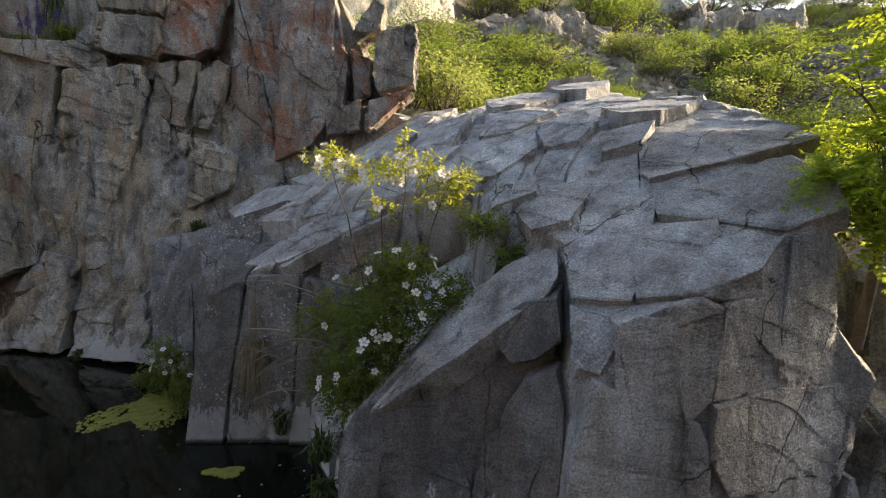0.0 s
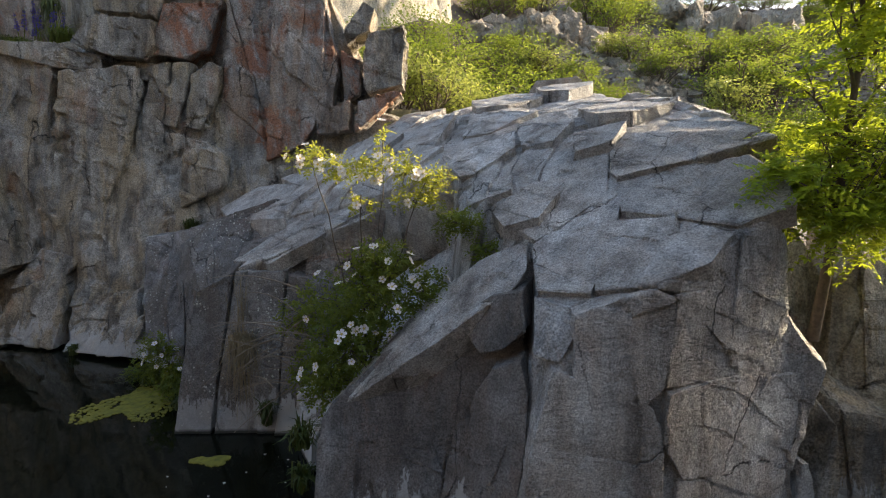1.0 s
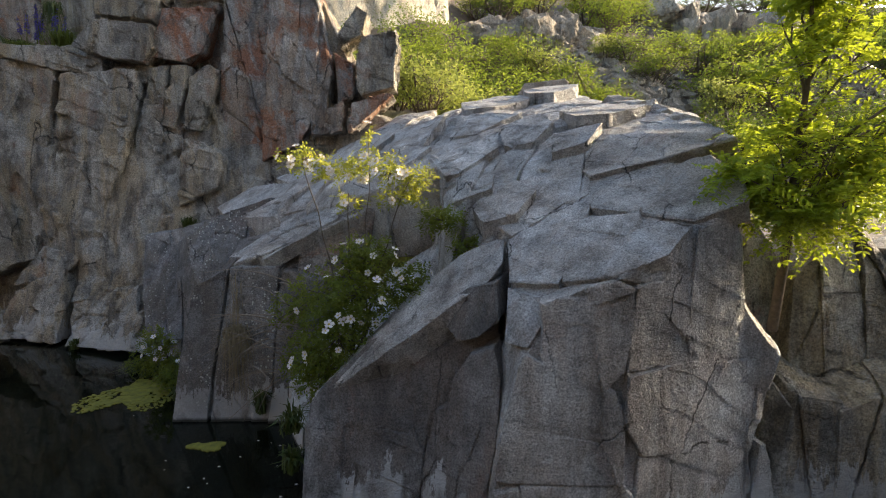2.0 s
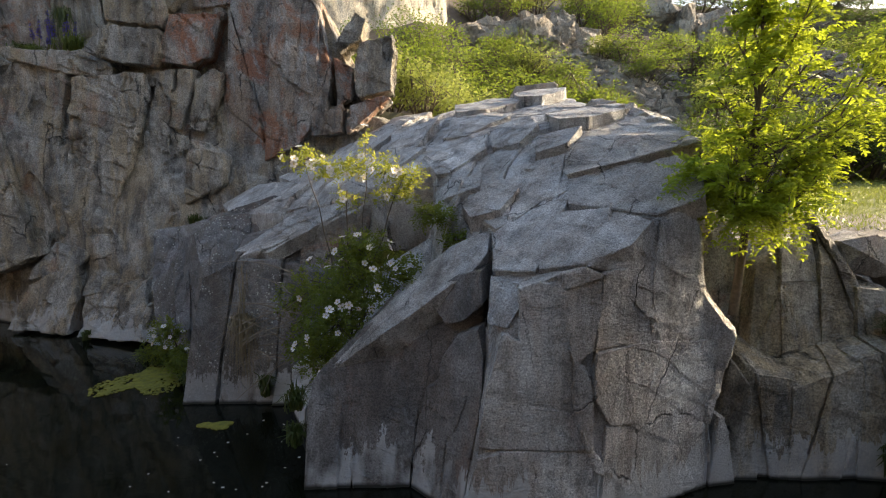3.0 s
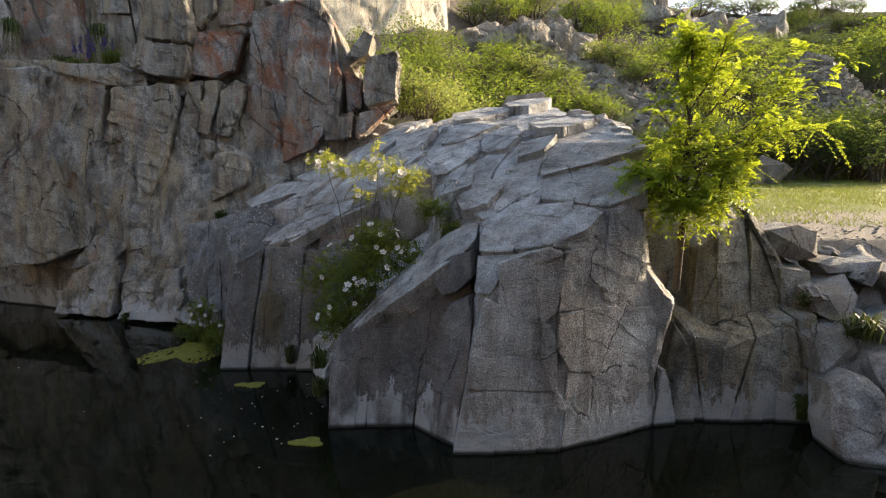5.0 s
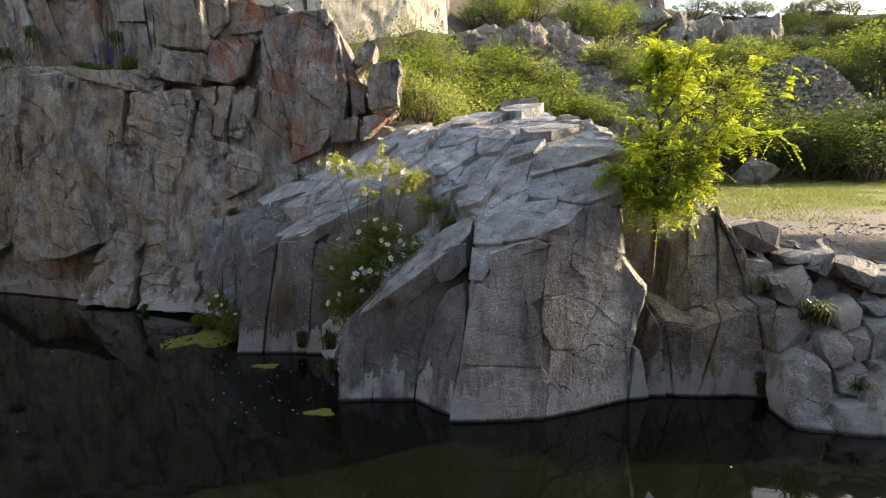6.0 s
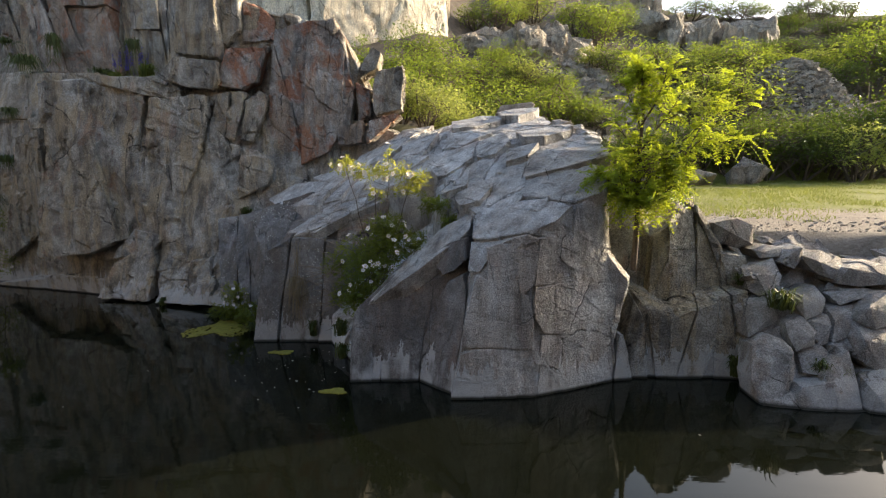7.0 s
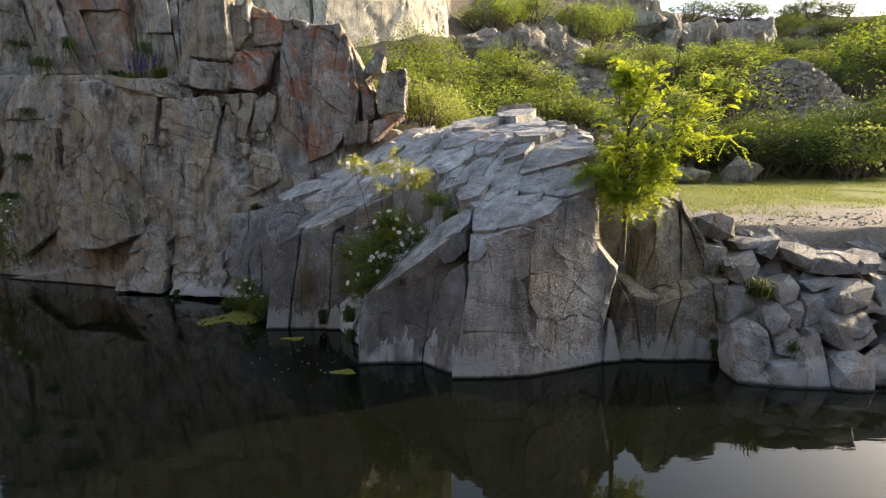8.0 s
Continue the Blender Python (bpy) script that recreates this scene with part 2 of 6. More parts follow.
def water_material():
    m, n, l, bsdf = material("dark_pond_water")
    geo = n.new("ShaderNodeNewGeometry").outputs["Position"]
    murk = noise_tex(n, l, 0.8, 4, 0.6, geo)
    l.new(mixed(n, l, murk, (0.003, 0.004, 0.0025), (0.007, 0.008, 0.0045)), bsdf.inputs["Base Color"])
    bsdf.inputs["Roughness"].default_value = 0.03
    bsdf.inputs["IOR"].default_value = 1.33
    ripple = noise_tex(n, l, 5.0, 3, 0.5, stretched(n, l, geo, 0.6, 1.8, 1.0))
    b1 = node(n, "ShaderNodeBump", Strength=0.06, Distance=0.012)
    l.new(ripple, b1.inputs["Height"])
    l.new(b1.outputs[0], bsdf.inputs["Normal"])
    return m


GROUND = ground_material()
WATER = water_material()


# ---- fast noise on arrays of points ----
def hashed(ix, iy, iz, seed):
    h = (ix.astype(np.int64) * 374761393 + iy.astype(np.int64) * 668265263 + iz.astype(np.int64) * 2147483647 + seed * 1274126177) & 0xFFFFFFFF
    h = ((h ^ (h >> 13)) * 1274126177) & 0xFFFFFFFF
    h = ((h ^ (h >> 16)) * 2246822519) & 0xFFFFFFFF
    return ((h ^ (h >> 15)) & 0xFFFFFF) / 16777216.0


def value_noise(p, seed):
    i = np.floor(p)
    f = p - i
    f = f * f * (3 - 2 * f)
    i = i.astype(np.int64)
    out = 0
    for dx in (0, 1):
        wx = f[:, 0] if dx else 1 - f[:, 0]
        for dy in (0, 1):
            wy = f[:, 1] if dy else 1 - f[:, 1]
            for dz in (0, 1):
                wz = f[:, 2] if dz else 1 - f[:, 2]
                out = out + wx * wy * wz * hashed(i[:, 0] + dx, i[:, 1] + dy, i[:, 2] + dz, seed)
    return out


def fbm(p, octaves, seed, gain=0.5):
    out, amp, total = 0, 1.0, 0
    for k in range(octaves):
        out = out + amp * value_noise(p * (2.03 ** k) + 17.3 * k, seed + k)
        total += amp
        amp *= gain
    return out / total


def cells(p, seed):
    """Nearest and second nearest jittered cell of each point, a random number of the nearest, and the way to it."""
    base = np.floor(p).astype(np.int64)
    n = len(p)
    f1, f2 = np.full(n, 9.0), np.full(n, 9.0)
    rnd, off = np.zeros(n), np.zeros((n, 3))
    for dx in (-1, 0, 1):
        for dy in (-1, 0, 1):
            for dz in (-1, 0, 1):
                c = base + (dx, dy, dz)
                h = [hashed(c[:, 0], c[:, 1], c[:, 2], seed + s) for s in (0, 7, 13)]
                v = p - (c + np.stack(h, 1))
                d = np.sqrt((v * v).sum(1))
                near = d < f1
                f2 = np.where(near, f1, np.minimum(f2, d))
                f1 = np.where(near, d, f1)
                rnd = np.where(near, h[0] * 0.5 + h[1] * 0.5, rnd)
                off[near] = v[near]
    return f1, f2, rnd, off


def smooth(a, b, x):
    t = np.clip((x - a) / (b - a), 0, 1)
    return t * t * (3 - 2 * t)


# joint directions of the rock: steep columns that lean a little, and the bedding that dips to the left
JOINTS = np.array(Euler((radians(12), radians(-14), radians(14))).to_matrix())


def weathered(p, nrm, seed, plate=0.35, amp=0.035, tilt=0.10, crack=0.02, step=0.012, rough=0.006, tall=0.5, bend=0.04, chips=1.0):
    q = p @ JOINTS * np.array((1, 1, tall))
    warp = np.stack([fbm(p * 2.2, 3, seed + 50 + k) - 0.5 for k in range(3)], 1)
    p = p + warp * bend
    f1, f2, r, off = cells(q / plate + warp * 0.25, seed)
    d = amp * (r - 0.5) * 2 + tilt * plate * (off[:, 0] * (r * 7 % 1 - 0.5) + off[:, 2] * (r * 13 % 1 - 0.5))
    d -= crack * (1 - smooth(0.0, 0.05, f2 - f1)) * (r * 17 % 1 > 0.35)
    f1, f2, r, off = cells(q / (plate * 0.36) + warp * 0.5, seed + 31)
    some = chips * smooth(0.44, 0.54, fbm(p * 1.7, 2, seed + 70))
    d += some * (0.5 * amp * (r - 0.5) * 2 + tilt * 0.9 * plate * (off[:, 0] * (r * 11 % 1 - 0.5) + off[:, 2] * (r * 23 % 1 - 0.5)))
    # broken edges of the rock's layers, straight and only here and there
    s = p @ np.array((2.2, 1.0, 5.0)) + 1.6 * fbm(p * 1.3, 3, seed + 90, 0.4)
    fl = np.floor(s)
    d += step * smooth(0.42, 0.56, fbm(p * 1.1 + 5, 2, seed + 75)) * (0.35 * (fl + smooth(0.95, 1.0, s - fl) - s + 0.5) + 0.65 * (smooth(0.95, 1.0, s - fl) + 0.12 * (fl % 3) - 0.5) * 0.6)
    d += rough * 1.4 * (fbm(p * 18, 3, seed + 120, 0.6) - 0.5) + rough * 1.6 * (fbm(p * 5.0, 2, seed + 140) - 0.5)
    return p + nrm * d[:, None]


# ---- mesh helpers ----
def mesh_from_arrays(name, verts, faces, smooth_shade=True):
    verts, faces = np.asarray(verts, np.float32), np.asarray(faces, np.int32)
    me = bpy.data.meshes.new(name)
    k = faces.shape[1]
    me.vertices.add(len(verts))
    me.loops.add(faces.size)
    me.polygons.add(len(faces))
    me.vertices.foreach_set("co", verts.ravel())
    me.loops.foreach_set("vertex_index", faces.ravel())
    me.polygons.foreach_set("loop_start", np.arange(len(faces), dtype=np.int32) * k)
    me.polygons.foreach_set("loop_total", np.full(len(faces), k, dtype=np.int32))
    me.polygons.foreach_set("use_smooth", np.full(len(faces), smooth_shade, dtype=bool))
    me.update(calc_edges=True)
    me.validate()
    return me


def place(name, me, mat, parent=None, label="", category="", group="", kind=""):
    me.materials.append(mat)
    ob = new(name, me)
    ob.parent = parent
    return tagged(ob, label, category, group, kind)


def empty(name, label, category, kind="", group="", at=(0, 0, 0)):
    ob = new(name)
    ob.location = at
    return tagged(ob, label, category, group, kind)


def hull_mesh(corners, coarse):
    bm = bmesh.new()
    for c in corners:
        bm.verts.new(c)
    got = bmesh.ops.convex_hull(bm, input=bm.verts[:])
    bmesh.ops.delete(bm, geom=[g for g in got["geom_interior"] if isinstance(g, bmesh.types.BMVert)], context="VERTS")
    bmesh.ops.triangulate(bm, faces=bm.faces[:])
    for _ in range(9):
        long = [e for e in bm.edges if e.calc_length() > coarse]
        if not long:
            break
        bmesh.ops.subdivide_edges(bm, edges=long, cuts=1)
        bmesh.ops.triangulate(bm, faces=[f for f in bm.faces if len(f.verts) > 3])
    bmesh.ops.recalc_face_normals(bm, faces=bm.faces[:])
    bm.verts.index_update()
    v = np.array([x.co[:] for x in bm.verts])
    f = np.array([[x.index for x in t.verts] for t in bm.faces])
    bm.free()
    return v, f


def split_faces(v, f):
    e = np.sort(np.concatenate([f[:, (0, 1)], f[:, (1, 2)], f[:, (2, 0)]]), 1)
    uniq, inv = np.unique(e, axis=0, return_inverse=True)
    inv = inv.ravel() + len(v)
    n = len(f)
    a, b, c = inv[:n], inv[n:2 * n], inv[2 * n:]
    v = np.concatenate([v, v[uniq].mean(1)])
    f = np.concatenate([np.stack(s, 1) for s in ((f[:, 0], a, c), (a, f[:, 1], b), (c, b, f[:, 2]), (a, b, c))])
    return v, f


def normals_of(v, f):
    fn = np.cross(v[f[:, 1]] - v[f[:, 0]], v[f[:, 2]] - v[f[:, 0]])
    n = np.zeros_like(v)
    for k in range(3):
        for ax in range(3):
            n[:, ax] += np.bincount(f[:, k], fn[:, ax], len(v))
    return n / np.maximum(np.linalg.norm(n, axis=1), 1e-9)[:, None]


def stone_mesh(name, corners, fine, seed, splits=2, sharp=32, **wear):
    v, f = hull_mesh(corners, fine * 2 ** splits)
    for _ in range(splits):
        v, f = split_faces(v, f)
    v = weathered(v, normals_of(v, f), seed, **wear)
    me = mesh_from_arrays(name, v, f)
    me.set_sharp_from_angle(angle=radians(sharp))
    return me


def cut_corners(corners, co, no):
    bm = bmesh.new()
    for c in corners:
        bm.verts.new(c)
    got = bmesh.ops.convex_hull(bm, input=bm.verts[:])
    bmesh.ops.delete(bm, geom=[g for g in got["geom_interior"] if isinstance(g, bmesh.types.BMVert)], context="VERTS")
    bmesh.ops.bisect_plane(bm, geom=bm.verts[:] + bm.edges[:] + bm.faces[:], plane_co=co, plane_no=no, clear_outer=True)
    out = [v.co.copy() for v in bm.verts]
    bm.free()
    return out


def fractured(corners, cuts, seed, joints, out, proud=0.02, gap=0.005, spin=0.02, equant=False):
    """Convex pieces of a block, parted along its joints and set a little in or out."""
    r = random.Random(seed)
    def reach(p):
        a = np.array(p)
        return float(np.linalg.norm(a[:, None] - a[None], axis=2).max())
    pieces = [[Vector(c) for c in corners]]
    spans = [reach(pieces[0])]
    for _ in range(cuts):
        k = spans.index(max(spans))
        p, span = pieces.pop(k), spans.pop(k)
        mid = sum(p, Vector()) / len(p)
        pick = r.choice(joints)
        if equant:
            pick = max(joints, key=lambda j: (max(Vector(j).dot(c) for c in p) - min(Vector(j).dot(c) for c in p)) / Vector(j).length * r.uniform(0.85, 1.15))
        no = (Vector(pick) + Vector((r.uniform(-0.16, 0.16) for _ in range(3)))).normalized()
        co = mid + Vector((r.uniform(-0.18, 0.18) for _ in range(3))) * span * 0.6
        for sign in (1, -1):
            half = cut_corners(p, co, no * sign)
            if len(half) >= 4:
                pieces.append(half)
                spans.append(reach(half))
    done = []
    for p in pieces:
        mid = sum(p, Vector()) / len(p)
        move = Vector(out) * r.uniform(-proud, proud)
        size = max((a - mid).length for a in p)
        turn = Euler(tuple(r.uniform(-spin, spin) for _ in range(3))).to_matrix()
        if size > 0.05:
            done.append([tuple(mid + turn @ (c - mid) * max(0.6, 1 - gap / max((c - mid).length, 0.02)) + move) for c in p])
    return done


CLIFF_JOINTS = ((1, 0, 0.12), (1, 0, 0.05), (1, 0, 0.2), (0.1, 0, 1), (0.85, 0, -0.4))
SLAB_JOINTS = ((0.8, -0.55, 0.1), (0.75, -0.6, 0.2), (0.85, -0.45, 0.0), (0.5, 0.85, 0.1))


FACE_JOINTS = ((1, 0, 0.1), (1, 0, 0.04), (1, 0.1, 0.18), (0.95, 0, -0.2), (0.06, 0, 1))


def pushed(front, back):
    return list(front) + [(x + back[0], y + back[1], z + back[2]) for x, y, z in front]


def flattened(outline):
    """The outline laid into its own mean plane."""
    pts = np.array(outline, float)
    mid = pts.mean(0)
    flat_to = np.linalg.svd(pts - mid)[2][2]
    return [tuple(p - flat_to * float((p - mid) @ flat_to)) for p in pts]


def tube(path, radii, sides=6):
    path = [Vector(p) for p in path]
    verts, faces = [], []
    for i, p in enumerate(path):
        d = (path[min(i + 1, len(path) - 1)] - path[max(i - 1, 0)]).normalized()
        a = d.orthogonal().normalized()
        b = d.cross(a)
        for k in range(sides):
            w = 2 * math.pi * k / sides
            verts.append(p + float(radii[i]) * (math.cos(w) * a + math.sin(w) * b))
    for i in range(len(path) - 1):
        for k in range(sides):
            k2 = (k + 1) % sides
            faces.append((i * sides + k, i * sides + k2, (i + 1) * sides + k2, (i + 1) * sides + k))
    return [tuple(v) for v in verts], faces


class Heap:
    """Collects pieces of one mesh, all with faces of four corners."""

    def __init__(self):
        self.v, self.f, self.n = [], [], 0

    def add(self, v, f):
        v, f = np.asarray(v, float).reshape(-1, 3), np.asarray(f, int)
        self.v.append(v)
        self.f.append(f + self.n)
        self.n += len(v)

    def mesh(self, name, smooth_shade=True):
        return mesh_from_arrays(name, np.concatenate(self.v), np.concatenate(self.f), smooth_shade)


def unit(a):
    return a / np.maximum(np.linalg.norm(a, axis=-1, keepdims=True), 1e-9)


def leaves(at, along, up, length, width, fold=0.25):
    """Folded leaves of two quads each: arrays of places, directions, normals, lengths and widths."""
    along = unit(along)
    side = unit(np.cross(along, up))
    nrm = np.cross(side, along)
    L, W = length[:, None], width[:, None]
    tip = at + along * L - nrm * L * 0.12
    mid1, mid2 = at + along * L * 0.3, at + along * L * 0.72 - nrm * L * 0.04
    lift = nrm * W * fold
    pts = np.stack([at, mid1 - side * W * 0.46 + lift, mid2 - side * W * 0.4 + lift, tip, mid2 + side * W * 0.4 + lift, mid1 + side * W * 0.46 + lift], 1)
    n = len(at)
    base = (np.arange(n) * 6)[:, None]
    faces = np.concatenate([base + (0, 1, 2, 3), base + (0, 3, 4, 5)])
    return pts.reshape(-1, 3), faces


rng = np.random.default_rng(7)


# ---- terrain ----
def sstep(a, b, x):
    t = np.clip((x - a) / (b - a), 0, 1)
    return t * t * (3 - 2 * t)


def terrain(x, y):
    lawn = 1.28 + 0.045 * np.clip(y - 3, 0, 12)
    left = 2.9 + 0.10 * np.clip(y - 6, 0, 6) 
    level = left + (lawn - left) * sstep(-1.0, 3.2, x)
    foot = 12.0 - 2.0 * sstep(1, 4, x) + 0.27 * np.clip(x, 0, 20)
    ridge = 19.0 - 4.6 * sstep(13, 20, x) + 0.4 * np.sin(x * 0.7) + 2.5 * sstep(30, 60, x)
    level = level + np.clip(0.56 * (y - foot), 0, None)
    level = np.minimum(level, ridge)
    level = level + 2.0 * np.exp(-((x - 15.9) ** 2 / 5.0 + (y - 19.7) ** 2 / 2.5))
    shore = np.where(x > 2.2, 2.75 - 0.16 * np.clip(x - 2.5, 0, 12), np.where(x > -0.8, 6.2, 7.9))
    land = sstep(-0.25, 0.35, y - shore)
    # unseen banks behind and beside the viewer, added to block low sky light
    back = 14.0 * sstep(6.5, 12.5, -y) + 7.0 * sstep(10.0, 14.0, -x) * sstep(-7.0, -5.0, -y) + 8.0 * sstep(8.0, 13.0, x) * sstep(-1, 2, -y)
    z = -0.9 + (level + 0.9) * land
    return np.where(y < shore - 0.3, -0.9 + np.minimum(back, 14.0), z)


def spaced(lo, hi, near_lo, near_hi, fine, n_far):
    mid = np.arange(near_lo, near_hi, fine)
    a = near_lo - (np.geomspace(1, 1 + near_lo - lo, n_far) - 1)[::-1]
    b = near_hi + (np.geomspace(1, 1 + hi - near_hi, n_far) - 1)
    return np.concatenate([a[:-1], mid, b])


gx = spaced(-600, 600, -12, 26, 0.22, 28)
gy = spaced(-600, 700, 2, 36, 0.22, 28)
X, Y = np.meshgrid(gx, gy)
flat_pts = np.stack([X.ravel(), Y.ravel(), np.zeros(X.size)], 1)
Z = terrain(X, Y).ravel()
Z = Z + np.where(Z > 2.2, 0.5, 0.05) * (fbm(flat_pts * 0.9, 5, 3) - 0.5) * np.where(Z > 0.5, 1, 0.3)
V = np.stack([X.ravel(), Y.ravel(), Z], 1)
w = len(gx)
i0 = (np.arange(len(gy) - 1)[:, None] * w + np.arange(w - 1)).ravel()
place("ground", mesh_from_arrays("ground", V, np.stack([i0, i0 + 1, i0 + w + 1, i0 + w], 1)), GROUND, None,
      "gravel, short grass and stony hillside of a quarry", "ground", kind="structure")

wv = [(-40, -16, 0), (40, -16, 0), (40, 7, 0), (-40, 7, 0)]
place("water", mesh_from_arrays("water", wv, [(0, 1, 2, 3)]), WATER, None, "dark still pond water reflecting the rocks", "water", kind="structure")

# ---- the cliff over the pond ----
cliff = empty("cliff", "tall grey and rust-stained quarry cliff rising from the pond", "cliff", "structure")


def cliff_block(front, rust=False, proud=0.0, cuts=0, seed=[200]):
    """A jointed block of the cliff: its outline with worn edges, set in or out and turned a little against its neighbours."""
    seed[0] += 1
    r = random.Random(seed[0])
    front = flattened(front)
    cx, cz = (sum(p[k] for p in front) / len(front) for k in (0, 2))
    tx, tz, move = r.uniform(-0.15, 0.15), r.uniform(-0.09, 0.09), r.uniform(-0.06, 0.06) - proud
    slim = min(1.0, (max(p[0] for p in front) - min(p[0] for p in front)) / 0.8)
    tx, tz = tx * slim, tz * slim

    def ring(inset, depth):
        pts = []
        for x, y, z in front:
            far = max(math.hypot(x - cx, z - cz), 0.05)
            f = max(0.5, 1 - inset / far)
            nx, nz = cx + (x - cx) * f, cz + (z - cz) * f
            pts.append((nx, y + move + tx * (nx - cx) + tz * (nz - cz) + depth, nz))
        return pts
    whole = ring(0.026, 0.0) + ring(0.015, 0.010) + ring(0.015, 0.5)
    for piece in fractured(whole, cuts, seed[0], FACE_JOINTS, (0, -1, 0), 0.03, 0.008, 0.02):
        me = stone_mesh("rock_block", piece, 0.04, seed[0], sharp=24, plate=0.42, amp=0.02, tilt=0.18, crack=0.016, step=0.036, rough=0.010, tall=0.45, bend=0.03)
        place("rock_block", me, RUST_ROCK if rust else CLIFF_ROCK, cliff)


cliff_block([(-5.15, 5.51, 3.49), (-4.32, 5.49, 3.39), (-4.38, 5.47, 3.19), (-4.53, 5.32, 2.09), (-4.63, 5.15, 1.11), (-4.78, 5.09, 0.88), (-5.16, 5.27, 1.67), (-5.23, 5.39, 2.61)])
cliff_block([(-5.98, 5.19, 2.00), (-5.20, 5.27, 2.63), (-5.12, 5.15, 1.72), (-4.75, 4.97, 0.90), (-5.20, 4.98, 0.69), (-5.99, 5.11, 0.64), (-6.04, 5.10, 1.26)], proud=0.04)
cliff_block([(-5.05, 5.09, 1.06), (-4.61, 5.12, 1.24), (-4.60, 5.07, 0.95), (-5.01, 5.05, 0.82)], proud=0.05)
cliff_block([(-3.23, 5.41, 3.21), (-3.03, 5.42, 3.25), (-3.10, 5.34, 2.75), (-3.13, 5.26, 2.23), (-3.12, 5.18, 1.67), (-3.55, 5.15, 1.44), (-3.43, 5.25, 2.12), (-3.32, 5.34, 2.71)], proud=0.04)
cliff_block([(-2.99, 5.42, 3.25), (-2.81, 5.42, 3.25), (-2.82, 5.35, 2.82), (-2.93, 5.30, 2.46), (-3.09, 5.31, 2.50), (-3.08, 5.35, 2.82)], proud=0.04)
cliff_block([(-3.09, 5.29, 2.43), (-2.88, 5.29, 2.40), (-2.90, 5.20, 1.78), (-3.08, 5.18, 1.68), (-3.11, 5.24, 2.08)], proud=0.04)
cliff_block([(-2.78, 5.40, 3.11), (-2.55, 5.42, 3.25), (-2.41, 5.41, 3.21), (-2.52, 5.34, 2.76), (-2.63, 5.29, 2.42), (-2.82, 5.30, 2.46), (-2.81, 5.35, 2.78)], proud=0.04)
cliff_block([(-2.85, 5.29, 2.39), (-2.54, 5.28, 2.36), (-2.33, 5.25, 2.10), (-2.39, 5.20, 1.78), (-2.85, 5.16, 1.56), (-2.87, 5.24, 2.08)], proud=0.04)
cliff_block([(-6.20, 5.59, 3.56), (-5.23, 5.60, 3.62), (-5.22, 5.47, 2.62), (-5.74, 5.43, 2.29), (-6.18, 5.39, 2.01)])
cliff_block([(-6.99, 5.74, 2.60), (-6.43, 5.76, 2.74), (-6.35, 5.66, 2.01), (-6.47, 5.60, 1.02), (-7.60, 6.02, 0.34)])
cliff_block([(-5.10, 5.44, 3.50), (-4.28, 5.43, 3.47), (-3.76, 5.40, 3.24), (-3.74, 5.38, 3.08), (-4.28, 5.39, 3.15), (-5.08, 5.42, 3.39)])
cliff_block([(-3.76, 5.41, 3.29), (-3.20, 5.40, 3.24), (-3.27, 5.37, 3.03), (-3.76, 5.38, 3.08)])
cliff_block([(-3.96, 5.60, 5.02), (-3.21, 5.60, 5.01), (-3.15, 5.48, 4.10), (-3.18, 5.44, 3.73), (-3.88, 5.45, 3.83), (-3.92, 5.51, 4.29)])
cliff_block([(-4.13, 5.34, 3.45), (-3.85, 5.38, 3.77), (-3.15, 5.37, 3.70), (-3.11, 5.33, 3.40), (-3.25, 5.31, 3.24), (-3.71, 5.32, 3.29)])
cliff_block([(-3.23, 5.67, 4.60), (-2.89, 5.70, 4.82), (-2.88, 5.62, 4.22), (-3.11, 5.59, 3.97), (-3.28, 5.59, 3.99)])
cliff_block([(-2.88, 5.76, 4.71), (-2.55, 5.75, 4.62), (-2.33, 5.72, 4.41), (-2.36, 5.68, 4.07), (-2.89, 5.67, 4.01)], rust=True)
cliff_block([(-3.08, 5.56, 3.92), (-2.40, 5.57, 3.96), (-2.61, 5.49, 3.38), (-2.85, 5.47, 3.24), (-3.26, 5.48, 3.31)], rust=True)
cliff_block([(-2.31, 5.55, 4.24), (-1.74, 5.56, 4.33), (-1.80, 5.42, 3.19), (-1.90, 5.27, 2.08), (-2.28, 5.24, 1.85), (-2.51, 5.33, 2.54), (-2.41, 5.44, 3.37)], rust=True, cuts=1)
cliff_block([(-1.76, 5.62, 4.35), (-1.34, 5.62, 4.37), (-1.18, 5.56, 3.93), (-1.22, 5.49, 3.38), (-1.28, 5.38, 2.54), (-1.51, 5.34, 2.25), (-1.92, 5.32, 2.08), (-1.84, 5.47, 3.19)], rust=True)
cliff_block([(-0.68, 5.38, 3.54), (-0.26, 5.39, 3.61), (-0.23, 5.38, 3.50), (-0.28, 5.29, 2.92), (-0.70, 5.27, 2.82), (-0.75, 5.28, 2.89), (-0.75, 5.33, 3.23)])
cliff_block([(-0.82, 5.27, 2.78), (-0.33, 5.28, 2.89), (-0.28, 5.28, 2.85), (-0.56, 5.24, 2.62), (-0.85, 5.21, 2.40), (-0.87, 5.23, 2.50)], rust=True)
cliff_block([(-1.15, 5.20, 2.36), (-1.10, 5.26, 2.72), (-0.87, 5.27, 2.79), (-0.90, 5.21, 2.41)], rust=True)
cliff_block([(-1.39, 5.61, 4.37), (-1.21, 5.57, 4.13), (-1.14, 5.50, 3.70), (-1.04, 5.42, 3.11), (-1.16, 5.31, 2.38), (-1.31, 5.30, 2.37), (-1.38, 5.42, 3.11)], rust=True)
